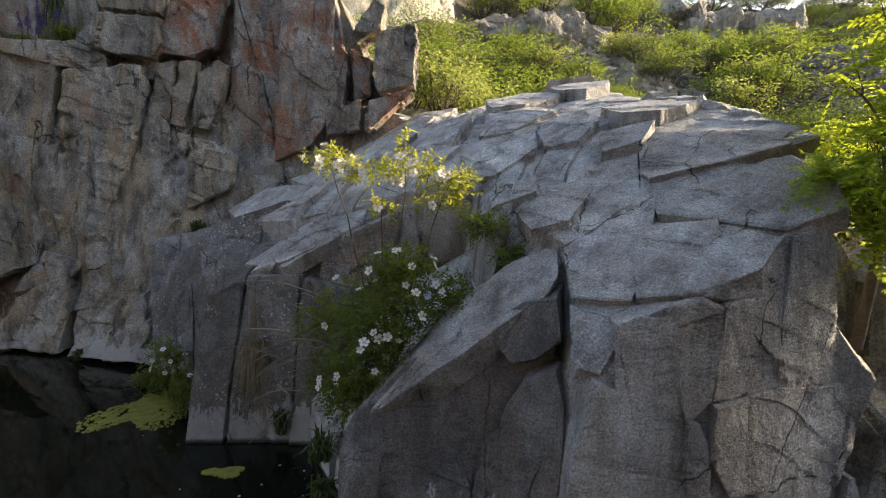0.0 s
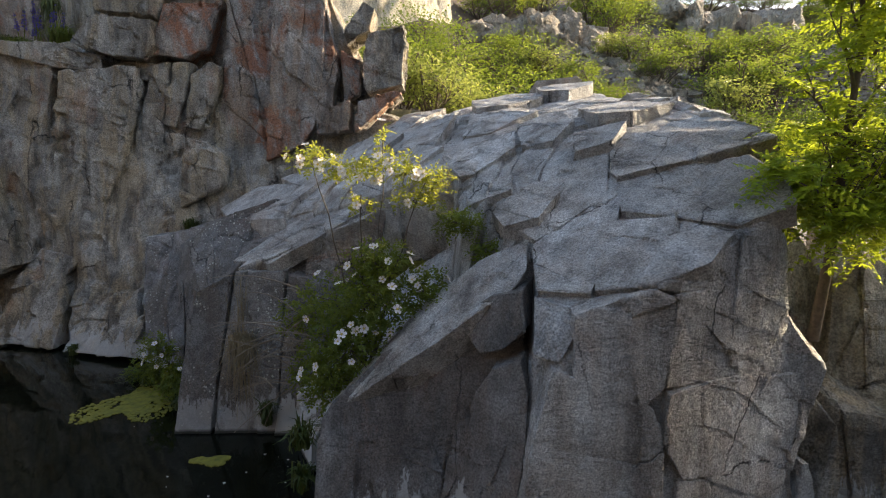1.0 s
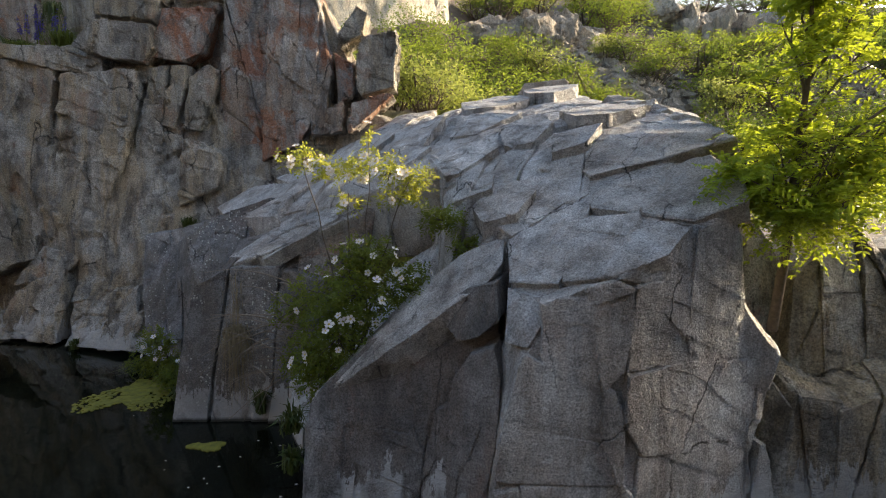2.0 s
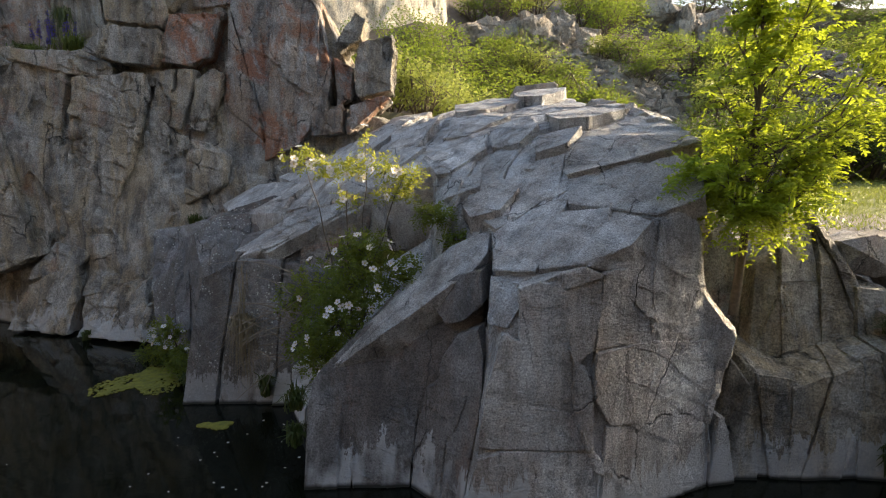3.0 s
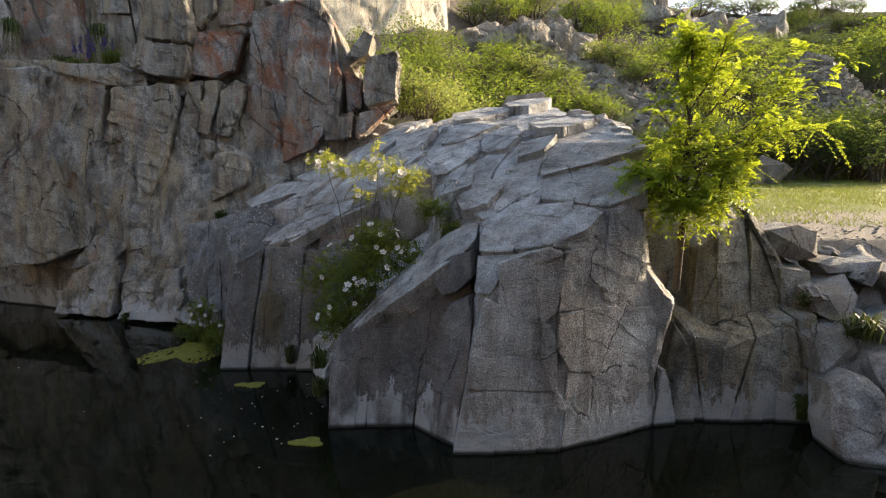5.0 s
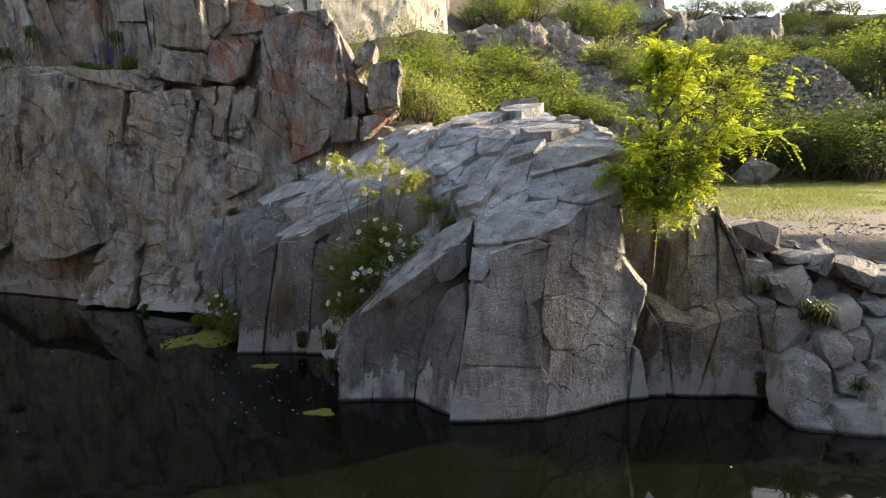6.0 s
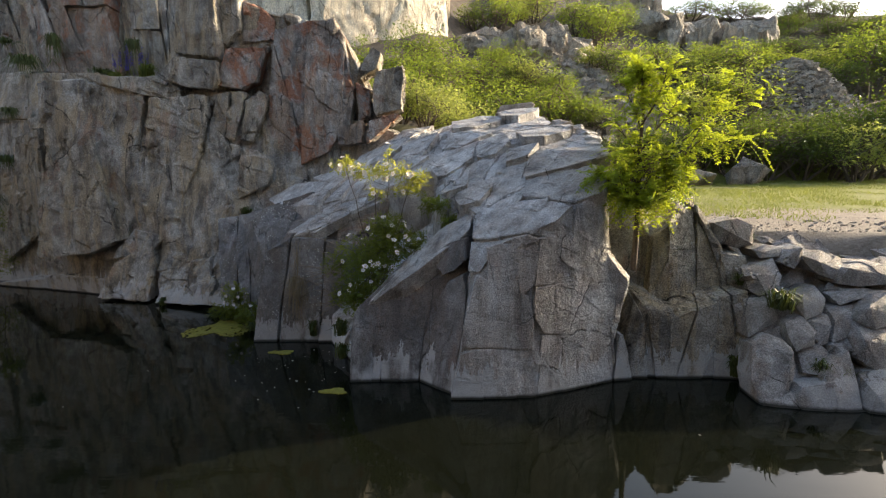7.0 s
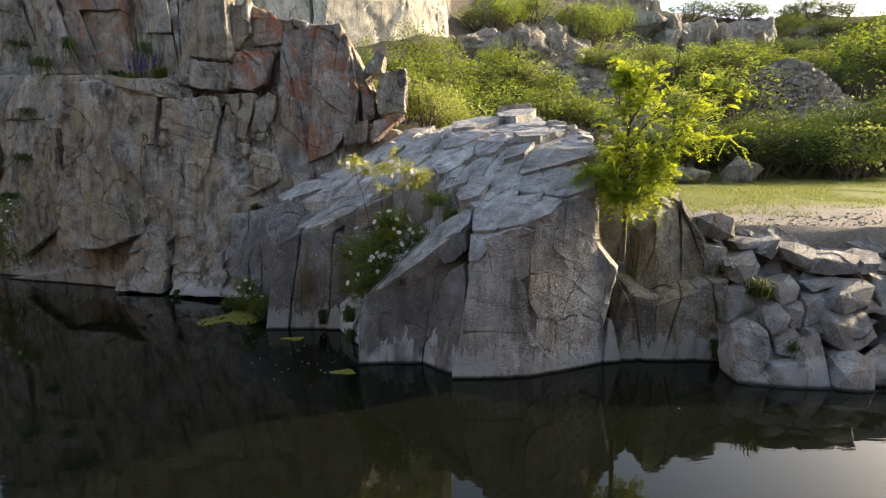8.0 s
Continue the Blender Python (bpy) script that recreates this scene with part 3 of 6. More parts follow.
cliff_block([(-1.04, 5.56, 3.41), (-0.78, 5.54, 3.29), (-0.82, 5.48, 2.85), (-1.01, 5.47, 2.77)], rust=True)
cliff_block([(-0.76, 5.53, 3.97), (-0.61, 5.51, 3.87), (-0.67, 5.47, 3.59), (-0.81, 5.47, 3.59), (-0.99, 5.45, 3.44), (-1.03, 5.46, 3.53)])
cliff_block([(-3.92, 5.11, 1.11), (-3.26, 5.17, 1.23), (-3.13, 4.80, 0.73), (-3.64, 4.76, 0.51), (-4.10, 4.83, 0.45)])
cliff_block([(-4.06, 4.73, 0.47), (-3.14, 4.68, 0.71), (-2.98, 4.25, 0.08), (-3.97, 4.54, 0.01)])
cliff_block([(-4.88, 4.99, 0.61), (-4.14, 4.95, 0.85), (-4.06, 4.74, 0.38), (-4.15, 4.66, 0.02), (-5.05, 4.96, 0.03)])
cliff_block([(-4.75, 5.03, 0.89), (-4.56, 5.10, 1.12), (-3.98, 4.99, 0.97), (-4.13, 4.93, 0.81), (-4.88, 4.99, 0.61)])
cliff_block([(-8.11, 6.05, -0.04), (-6.20, 5.33, 0.26), (-5.04, 5.02, 0.32), (-5.10, 5.02, 0.01), (-8.15, 6.06, -0.24)], cuts=1)
cliff_block([(-3.14, 4.68, 0.71), (-2.91, 4.94, 1.08), (-2.37, 4.41, 0.53), (-2.61, 4.09, 0.01), (-2.98, 4.25, 0.08)])
cliff_block([(-4.24, 5.37, 3.15), (-3.71, 5.36, 3.08), (-3.32, 5.38, 3.19), (-3.35, 5.31, 2.71), (-3.46, 5.22, 2.14), (-3.77, 5.21, 2.08), (-3.89, 5.10, 1.33), (-3.97, 5.06, 1.05), (-4.24, 5.08, 1.21), (-4.41, 5.11, 1.38), (-4.37, 5.21, 2.05)], proud=0.03)
cliff_block([(-3.76, 5.21, 2.10), (-3.45, 5.22, 2.13), (-3.58, 5.12, 1.47), (-3.87, 5.10, 1.33)])
CORES = (
    [(-6.1, 5.5, -0.3), (-2.6, 4.6, -0.3), (-2.6, 5.2, 1.2), (-6.2, 5.55, 3.4), (-5.2, 5.7, 3.5), (-4.3, 5.6, 3.5), (-3.2, 5.6, 3.3),
     (-2.3, 5.45, 1.9), (-1.2, 5.55, 2.3), (-0.4, 5.6, 2.6), (-0.4, 6.6, 2.7), (-6.2, 6.9, 3.5), (-6.2, 6.9, -0.3), (-0.4, 6.6, 0.5)],
    [(-4.0, 5.75, 3.4), (-3.9, 5.75, 4.9), (-3.2, 5.85, 4.75), (-2.4, 5.85, 4.3), (-1.3, 5.75, 4.25), (-1.1, 5.7, 3.2), (-0.6, 5.65, 2.6),
     (-4.0, 6.9, 3.4), (-3.9, 6.9, 4.6), (-1.2, 6.5, 4.0), (-0.6, 6.5, 2.6)],
)
for k, c in enumerate(CORES):
    place("rock_face", stone_mesh("rock_face", c, 0.08, 300 + k, plate=0.5, amp=0.05, tilt=0.12), CLIFF_ROCK, cliff)
SIDE_FACES = (
    [(-9.5, 6.5, -0.3), (-6.0, 5.6, -0.3), (-6.2, 5.85, 2.6), (-6.3, 6.2, 3.7), (-5.2, 6.5, 3.6), (-9.5, 7.0, 3.9), (-9.5, 9, 4.4), (-5.0, 8, 3.7), (-9.5, 9, -0.3)],
    [(-7.2, 6.9, 3.2), (-7.3, 7.0, 6.6), (-6.0, 6.9, 6.4), (-5.7, 6.8, 4.2), (-5.6, 6.8, 3.2), (-5.7, 8.0, 6.2), (-7.3, 8.0, 6.6), (-7.2, 8.0, 3.2), (-5.6, 8.0, 3.2)],
    [(-10.5, 7.6, 3.2), (-10.5, 7.8, 7.0), (-7.2, 7.4, 6.8), (-7.1, 7.2, 3.4), (-10.5, 9.0, 7.2), (-7.0, 9.0, 7.0), (-10.5, 9, 3.2), (-7, 9, 3.2)],
    [(-5.7, 6.9, 3.2), (-5.7, 7.0, 5.6), (-4.6, 6.9, 5.3), (-3.9, 6.6, 4.4), (-3.9, 6.4, 3.2), (-4.0, 8.0, 5.2), (-5.7, 8.0, 5.8), (-5.6, 8.0, 3.2), (-3.9, 8.0, 3.2)],
)
for k, c in enumerate(SIDE_FACES):
    for piece in fractured(c, 8, 320 + k, FACE_JOINTS, (0, -1, 0), 0.08, 0.012):
        place("rock_block", stone_mesh("rock_block", piece, 0.10, 320 + k, plate=0.4, amp=0.03, tilt=0.2, crack=0.02, step=0.03, rough=0.012, bend=0.08), RUST_ROCK if k == 1 else CLIFF_ROCK, cliff)

# ---- the outcrop that juts into the pond ----
outcrop = empty("rock_outcrop", "grey fractured rock outcrop sloping into the pond", "rock", "structure")
WORN = dict(plate=0.34, amp=0.007, tilt=0.10, crack=0.003, step=0.016, rough=0.006, bend=0.03, chips=0.3)
SMOOTH = dict(plate=0.45, amp=0.006, tilt=0.08, crack=0.002, step=0.011, rough=0.011, bend=0.02, chips=0.3)


def outcrop_rock(what, mat, fine, corners, cuts=0, seed=[400], wear=WORN):
    """A rock of the outcrop, whole or parted along its joints."""
    seed[0] += 1
    top = what in ("slab", "ridge", "gully_bed")
    pieces = [corners]
    if cuts:
        pieces = fractured(corners, cuts, seed[0], SLAB_JOINTS if top else CLIFF_JOINTS, (-0.4, -0.45, 0.8) if top else (0, -1, 0.2), 0.032 if top else 0.02, 0.005, 0.05 if top else 0.02)
    for piece in pieces:
        place("rock_" + what, stone_mesh("rock_" + what, piece, fine, 400, **wear), mat, outcrop)


def split_rock(what, mat, fine, front, back, gap=0.003, worn=0.006, wear=WORN):
    """A panel or column that has parted from the rock behind it: its outline, with worn edges, and how far back it goes."""
    front = flattened(front)
    mid = [sum(p[k] for p in front) / len(front) for k in range(3)]
    away = unit(np.array(back, float))

    def ring(inset, depth):
        pts = []
        for p in front:
            d = np.array(p) - mid
            pts.append(tuple(mid + d * max(0.6, 1 - inset / max(np.linalg.norm(d), 0.03)) + away * depth))
        return pts
    whole = ring(gap + worn, 0.0) + ring(gap, worn) + [tuple(np.array(p) + back) for p in ring(gap, 0.0)]
    outcrop_rock(what, mat, fine, whole, wear=wear)


# the blunt front block and the cleft's bright flakes
outcrop_rock("front_block", ROCK, 0.02, [(0.42, 1.49, -0.3), (1.15, 1.50, -0.3), (1.97, 1.84, -0.3), (2.1, 2.6, -0.3), (0.75, 2.6, -0.3), (0.67, 1.92, 1.29), (0.69, 1.62, 1.03),
             (0.82, 1.755, 1.29), (0.96, 1.685, 1.32), (1.12, 1.67, 1.39), (1.36, 1.70, 1.49), (1.55, 1.79, 1.64), (1.76, 1.83, 1.73), (1.84, 1.98, 1.84), (1.95, 2.3, 2.0),
             (0.72, 2.25, 1.46), (1.0, 2.56, 1.75), (1.9, 2.7, 2.1), (1.98, 1.90, 0.5), (1.88, 1.93, 1.2)])
outcrop_rock("fin", ROCK, 0.024, [(1.98, 1.86, -0.20), (2.20, 1.92, -0.20), (2.06, 1.87, 0.45), (2.02, 1.86, 0.45), (2.00, 2.20, -0.20), (2.20, 2.20, -0.20), (2.00, 2.20, 0.45)])
outcrop_rock("blade", ROCK, 0.018, [(1.96, 1.86, 0.42), (2.06, 1.85, 0.96), (2.10, 1.94, 0.98), (2.02, 1.97, 0.42), (1.82, 1.87, 1.26), (1.86, 1.99, 1.30), (1.97, 2.15, 0.4), (2.0, 2.15, 1.0)])
outcrop_rock("slab", ROCK, 0.036, [(0.34, 2.40, 1.20), (0.80, 2.20, 1.55), (1.40, 2.26, 1.86), (1.98, 2.35, 2.16), (2.02, 3.00, 2.32), (1.95, 3.60, 2.45), (0.69, 3.60, 2.24), (0.30, 3.30, 1.95), (0.36, 2.60, 0.30), (2.05, 2.40, 1.20), (2.10, 3.60, 1.20), (0.20, 3.60, 1.20)], cuts=11)
outcrop_rock("slab", ROCK, 0.036, [(-0.30, 3.45, 1.74), (0.40, 3.30, 2.02), (0.69, 3.50, 2.22), (1.95, 3.40, 2.42), (1.90, 4.20, 2.60), (1.75, 5.20, 2.80), (0.70, 5.50, 2.75), (-0.30, 5.60, 2.62), (-1.40, 5.35, 1.98), (-2.20, 4.75, 1.46), (-1.90, 4.30, 1.50), (-1.00, 3.72, 1.53), (-0.40, 3.50, 1.20), (1.90, 3.50, 1.40), (1.80, 5.40, 1.40), (-2.00, 5.20, 1.00), (-1.40, 4.00, 1.00)], cuts=11)
split_rock("ledge", ROCK, 0.022, [(-1.45, 3.27, 1.24), (-1.22, 3.28, 1.25), (-1.0, 3.38, 1.30), (-0.68, 3.42, 1.43), (-0.42, 3.36, 1.58), (-0.3, 3.48, 1.74), (-0.62, 3.9, 1.68), (-1.0, 3.80, 1.50), (-1.3, 3.62, 1.36)], (0.03, 0.06, -0.13), 0.003, 0.012)
outcrop_rock("ridge", SHADED_BUTTRESS_ROCK, 0.03, [(-1.85, 3.25, -0.3), (-1.0, 3.05, -0.3), (-0.85, 3.05, 0.5), (-1.45, 3.38, 1.14), (-0.9, 3.42, 1.22), (-0.45, 3.40, 1.42), (-0.3, 3.55, 1.62), (-1.0, 3.85, 1.42),
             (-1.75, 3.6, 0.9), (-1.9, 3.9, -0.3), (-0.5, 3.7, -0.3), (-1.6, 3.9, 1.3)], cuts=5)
split_rock("column", SHADED_SPECK_ROCK, 0.022, [(-1.72, 3.19, 1.03), (-1.44, 3.22, 1.17), (-1.49, 3.09, 0.62), (-1.57, 2.91, -0.07), (-1.84, 2.91, -0.07), (-1.77, 3.07, 0.57)], (0.05, 0.3, 0.0), 0.004, 0.008)
split_rock("column", SHADED_SPECK_ROCK, 0.022, [(-1.42, 3.22, 1.17), (-1.02, 3.23, 1.19), (-1.04, 3.09, 0.62), (-1.06, 2.91, -0.07), (-1.54, 2.91, -0.07), (-1.48, 3.09, 0.62)], (0.05, 0.3, 0.0), 0.004, 0.008)
split_rock("column", SHADED_BUTTRESS_ROCK, 0.022, [(-0.99, 3.19, 1.17), (-0.64, 3.17, 1.08), (-0.75, 3.01, 0.43), (-0.83, 2.95, 0.19), (-1.04, 2.90, -0.00), (-1.02, 3.06, 0.63)], (0.05, 0.3, 0.0), 0.004, 0.008)
split_rock("column", SHADED_BUTTRESS_ROCK, 0.022, [(-1.04, 2.96, 0.24), (-0.96, 3.00, 0.41), (-0.90, 2.96, 0.24), (-0.90, 2.88, -0.08), (-1.08, 2.87, -0.11)], (0.03, 0.25, 0.0), 0.004, 0.008)
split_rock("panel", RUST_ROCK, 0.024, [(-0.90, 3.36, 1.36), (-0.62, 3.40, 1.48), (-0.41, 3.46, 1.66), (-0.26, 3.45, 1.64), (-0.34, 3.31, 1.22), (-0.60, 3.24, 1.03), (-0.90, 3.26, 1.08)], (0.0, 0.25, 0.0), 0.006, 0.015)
split_rock("column", SHADED_SPECK_ROCK, 0.028, [(-2.54, 4.39, 1.35), (-2.29, 4.42, 1.42), (-2.00, 4.49, 1.54), (-1.96, 4.23, 1.09), (-2.00, 3.82, 0.38), (-2.36, 3.80, 0.35), (-2.51, 4.13, 0.91)], (0.05, 0.4, 0.0), 0.004, 0.008)
split_rock("column", SHADED_SPECK_ROCK, 0.028, [(-2.90, 4.48, 1.31), (-2.62, 4.50, 1.34), (-2.58, 4.24, 0.89), (-2.43, 3.89, 0.29), (-2.58, 3.84, 0.21), (-2.80, 4.20, 0.83)], (0.05, 0.4, 0.0), 0.004, 0.008)
split_rock("column", SHADED_SPECK_ROCK, 0.028, [(-1.85, 4.22, 1.57), (-1.45, 4.26, 1.69), (-1.06, 4.23, 1.60), (-1.15, 4.17, 1.40), (-1.43, 4.14, 1.29), (-1.76, 4.10, 1.16), (-1.86, 4.08, 1.11)], (0.05, 0.4, 0.0), 0.004, 0.008)
outcrop_rock("shoulder", SHADED_SPECK_ROCK, 0.034, [(-3.00, 4.33, -0.30), (-2.55, 4.03, -0.30), (-1.95, 3.58, -0.30), (-1.80, 3.50, 0.60), (-2.25, 4.10, 1.33), (-2.00, 4.20, 1.50), (-2.85, 4.75, 1.10), (-1.50, 4.20, 1.50), (-2.50, 5.30, 1.30), (-1.20, 5.00, 1.70), (-2.90, 5.20, -0.30), (-1.30, 4.50, -0.30)], cuts=7)
outcrop_rock("gully_bed", ROCK, 0.055, [(-0.95, 2.90, -0.30), (-0.50, 2.20, -0.30), (-0.55, 2.30, 0.10), (-0.90, 2.95, 0.30), (0.15, 2.60, 0.40), (0.25, 3.30, 1.40), (-0.40, 3.45, 0.95), (-0.70, 3.30, 0.70), (0.40, 3.40, -0.30), (0.30, 2.50, -0.30)], cuts=4)
outcrop_rock("shelf", CLIFF_ROCK, 0.024, [(2.08, 1.92, -0.30), (2.55, 1.90, -0.30), (2.55, 2.60, -0.30), (2.10, 2.60, -0.30), (2.30, 2.02, 0.66), (2.58, 2.02, 0.60), (2.58, 2.50, 0.75), (2.20, 2.50, 0.90)], cuts=2)
outcrop_rock("shelf", CLIFF_ROCK, 0.024, [(2.50, 1.88, -0.30), (2.98, 1.87, -0.30), (2.98, 2.60, -0.30), (2.50, 2.60, -0.30), (2.55, 2.00, 0.57), (3.00, 2.06, 0.72), (3.00, 2.50, 0.84), (2.50, 2.50, 0.75)], cuts=2)
outcrop_rock("shelf", CLIFF_ROCK, 0.024, [(2.94, 1.86, -0.30), (3.20, 1.83, -0.30), (3.35, 2.60, -0.30), (2.94, 2.60, -0.30), (2.97, 2.05, 0.74), (3.28, 2.08, 0.80), (3.35, 2.50, 0.86), (2.95, 2.50, 0.82)], cuts=2)
outcrop_rock("wall", CLIFF_ROCK, 0.026, [(2.42, 2.25, 0.40), (2.66, 2.20, 0.40), (2.66, 2.90, 0.40), (2.42, 2.90, 0.40), (2.50, 2.40, 1.28), (2.66, 2.40, 1.42), (2.68, 2.80, 1.45), (2.45, 2.80, 1.30)], cuts=1)
outcrop_rock("wall", CLIFF_ROCK, 0.026, [(2.62, 2.17, 0.40), (2.92, 2.20, 0.40), (2.92, 3.00, 0.40), (2.62, 3.00, 0.40), (2.63, 2.38, 1.40), (2.76, 2.50, 1.64), (2.98, 2.62, 1.68), (2.93, 2.44, 1.36), (2.95, 2.90, 1.55), (2.70, 2.90, 1.55)], cuts=1)
outcrop_rock("wall", CLIFF_ROCK, 0.026, [(2.90, 2.20, 0.50), (3.18, 2.22, 0.50), (3.20, 3.00, 0.50), (2.90, 3.00, 0.50), (2.94, 2.42, 1.36), (3.00, 2.60, 1.60), (3.10, 2.50, 1.30), (3.20, 2.40, 1.16), (3.20, 3.00, 1.30), (2.95, 3.00, 1.50)], cuts=1)
outcrop_rock("wall", CLIFF_ROCK, 0.026, [(3.15, 2.24, 0.50), (3.45, 2.25, 0.50), (3.45, 3.00, 0.50), (3.15, 3.00, 0.50), (3.17, 2.36, 1.12), (3.42, 2.38, 1.08), (3.42, 3.00, 1.22), (3.15, 3.00, 1.25)], cuts=1)
outcrop_rock("cleft_wall", CLIFF_ROCK, 0.035, [(1.90, 2.30, 0.00), (2.50, 2.35, 0.00), (2.50, 3.00, 0.00), (1.90, 3.00, 0.00), (2.05, 2.45, 1.90), (2.30, 2.50, 1.50), (2.50, 2.50, 1.30), (2.50, 3.00, 1.40), (1.90, 3.00, 2.20)], cuts=3)
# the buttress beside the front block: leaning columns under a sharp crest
split_rock("column", SHADED_BUTTRESS_ROCK, 0.018, [(-0.46, 2.02, 0.61), (-0.42, 2.04, 0.66), (-0.34, 2.06, 0.71), (-0.14, 2.14, 0.90), (-0.14, 2.09, 0.75), (-0.18, 1.98, 0.42), (-0.19, 1.81, -0.07), (-0.47, 1.79, -0.07), (-0.47, 1.90, 0.25)], (0.05, 0.3, -0.03))
split_rock("column", SHADED_BUTTRESS_ROCK, 0.018, [(-0.14, 2.14, 0.91), (0.05, 2.17, 0.97), (0.24, 2.22, 1.10), (0.26, 2.16, 0.89), (0.24, 2.06, 0.60), (0.17, 1.94, 0.24), (0.16, 1.84, -0.06), (-0.18, 1.81, -0.07), (-0.19, 1.94, 0.32), (-0.15, 2.06, 0.68)], (0.05, 0.3, -0.02))
split_rock("column", SHADED_BUTTRESS_ROCK, 0.018, [(0.25, 1.97, 0.59), (0.33, 1.91, 0.65), (0.39, 1.80, 0.50), (0.34, 1.77, 0.24), (0.32, 1.69, -0.06), (0.17, 1.84, -0.06), (0.20, 1.92, 0.25)], (0.12, 0.4, 0))
split_rock("column", SHADED_BUTTRESS_ROCK, 0.018, [(0.33, 1.93, 0.72), (0.45, 1.89, 0.94), (0.57, 1.79, 1.02), (0.60, 1.72, 0.88), (0.57, 1.64, 0.54), (0.51, 1.60, 0.23), (0.45, 1.56, -0.05), (0.33, 1.68, -0.06), (0.39, 1.79, 0.47)], (0.15, 0.4, 0))
split_rock("column", SHADED_BUTTRESS_ROCK, 0.018, [(0.35, 2.08, 1.20), (0.45, 2.01, 1.29), (0.59, 1.89, 1.34), (0.60, 1.81, 1.15), (0.50, 1.87, 1.04), (0.39, 1.96, 0.98), (0.33, 2.05, 1.05)], (0.12, 0.35, 0))
outcrop_rock("crest", ROCK, 0.02, [(-0.47, 2.04, 0.58), (-0.36, 2.08, 0.70), (-0.14, 2.16, 0.91), (0.05, 2.19, 0.98), (0.24, 2.23, 1.10), (0.40, 2.10, 1.24), (0.58, 1.98, 1.33), (0.66, 2.1, 1.40),
             (-0.46, 2.30, 0.58), (-0.14, 2.36, 0.86), (0.12, 2.40, 1.17), (0.31, 2.38, 1.31), (0.46, 2.38, 1.42), (0.70, 2.32, 1.52), (0.7, 2.7, 0.9), (-0.3, 2.6, 0.2), (-0.4, 2.3, 0.0), (0.3, 2.3, 0.3)], cuts=2)
outcrop_rock("core", SHADED_BUTTRESS_ROCK, 0.04, [(-0.38, 2.05, -0.3), (0.6, 1.9, -0.3), (0.62, 1.98, 1.1), (0.3, 2.2, 1.0), (-0.3, 2.2, 0.55), (0.6, 2.7, 1.2), (-0.2, 2.7, 0.5), (-0.3, 2.7, -0.3), (0.6, 2.7, -0.3)])


def dip(x, y):
    """Height of the bedding that the top of the outcrop follows."""
    return np.minimum(1.53 + 0.45 * (x + 0.98) + 0.5 * (y - 3.71), 2.16 + 0.25 * (y - 2.38) + 0.12 * (x - 1.9))


def bedding_plate(outline, lift, thick):
    pts = [(x, y, float(dip(x, y)) + lift) for x, y in outline]
    return pushed(pts, (0.02, 0.04, -thick))


# plates of rock that lie on the dip, each a little proud of the slab under it


def plate(lift, thick, outline):
    me = stone_mesh("rock_plate", bedding_plate(outline, lift, thick), 0.022, 400, **WORN)
    place("rock_plate", me, ROCK, outcrop)


plate(0.07, 0.16, [(0.18, 3.58), (0.76, 3.47), (0.73, 3.21), (0.42, 3.09), (0.31, 3.14)])
plate(0.03, 0.14, [(0.36, 3.0), (0.67, 2.92), (0.64, 2.75), (0.37, 2.79)])
plate(0.05, 0.14, [(-0.21, 4.62), (0.31, 4.41), (0.23, 4.22), (0.11, 3.92), (-0.18, 4.14)])
plate(0.05, 0.14, [(1.12, 3.04), (1.42, 2.9), (1.28, 2.74), (1.06, 2.81)])
plate(0.05, 0.14, [(0.78, 3.57), (1.14, 3.63), (1.15, 3.22), (0.97, 3.07), (0.78, 3.21)])
plate(0.06, 0.15, [(1.25, 3.5), (1.7, 3.6), (1.85, 3.2), (1.5, 3.0), (1.3, 3.15)])
plate(0.03, 0.14, [(0.5, 2.62), (0.8, 2.72), (0.9, 2.5), (0.75, 2.35), (0.55, 2.42)])
plate(0.03, 0.12, [(0.45, 4.3), (0.9, 4.2), (1.0, 3.85), (0.6, 3.7), (0.35, 3.9)])
plate(0.03, 0.12, [(-0.9, 4.9), (-0.3, 5.0), (-0.1, 4.7), (-0.5, 4.4), (-0.9, 4.5)])
plate(0.02, 0.12, [(-1.57, 3.55), (-1.17, 3.73), (-0.77, 3.57), (-0.55, 3.78), (-0.57, 3.36), (-0.92, 3.33), (-1.16, 3.24)])
plate(0.03, 0.12, [(-2.3, 4.9), (-1.89, 5.0), (-1.22, 4.51), (-1.3, 4.3), (-2.02, 4.5)])
plate(0.04, 0.12, [(-1.6, 4.9), (-1.04, 4.74), (-0.5, 4.7), (-0.74, 4.33), (-1.18, 4.36)])
plate(0.06, 0.16, [(-0.6, 4.2), (-0.1, 4.15), (0.2, 3.8), (-0.2, 3.55), (-0.6, 3.75)])
plate(0.06, 0.3, [(0.5, 4.45), (0.8, 4.28), (1.15, 4.5), (1.3, 4.9), (0.95, 5.25), (0.5, 5.0)])
plate(0.1, 0.35, [(1.2, 4.7), (1.42, 4.5), (1.7, 4.72), (1.8, 5.05), (1.45, 5.3), (1.2, 5.1)])
plate(0.02, 0.12, [(-1.3, 4.25), (-0.8, 4.3), (-0.6, 4.0), (-0.95, 3.8), (-1.3, 3.95)])
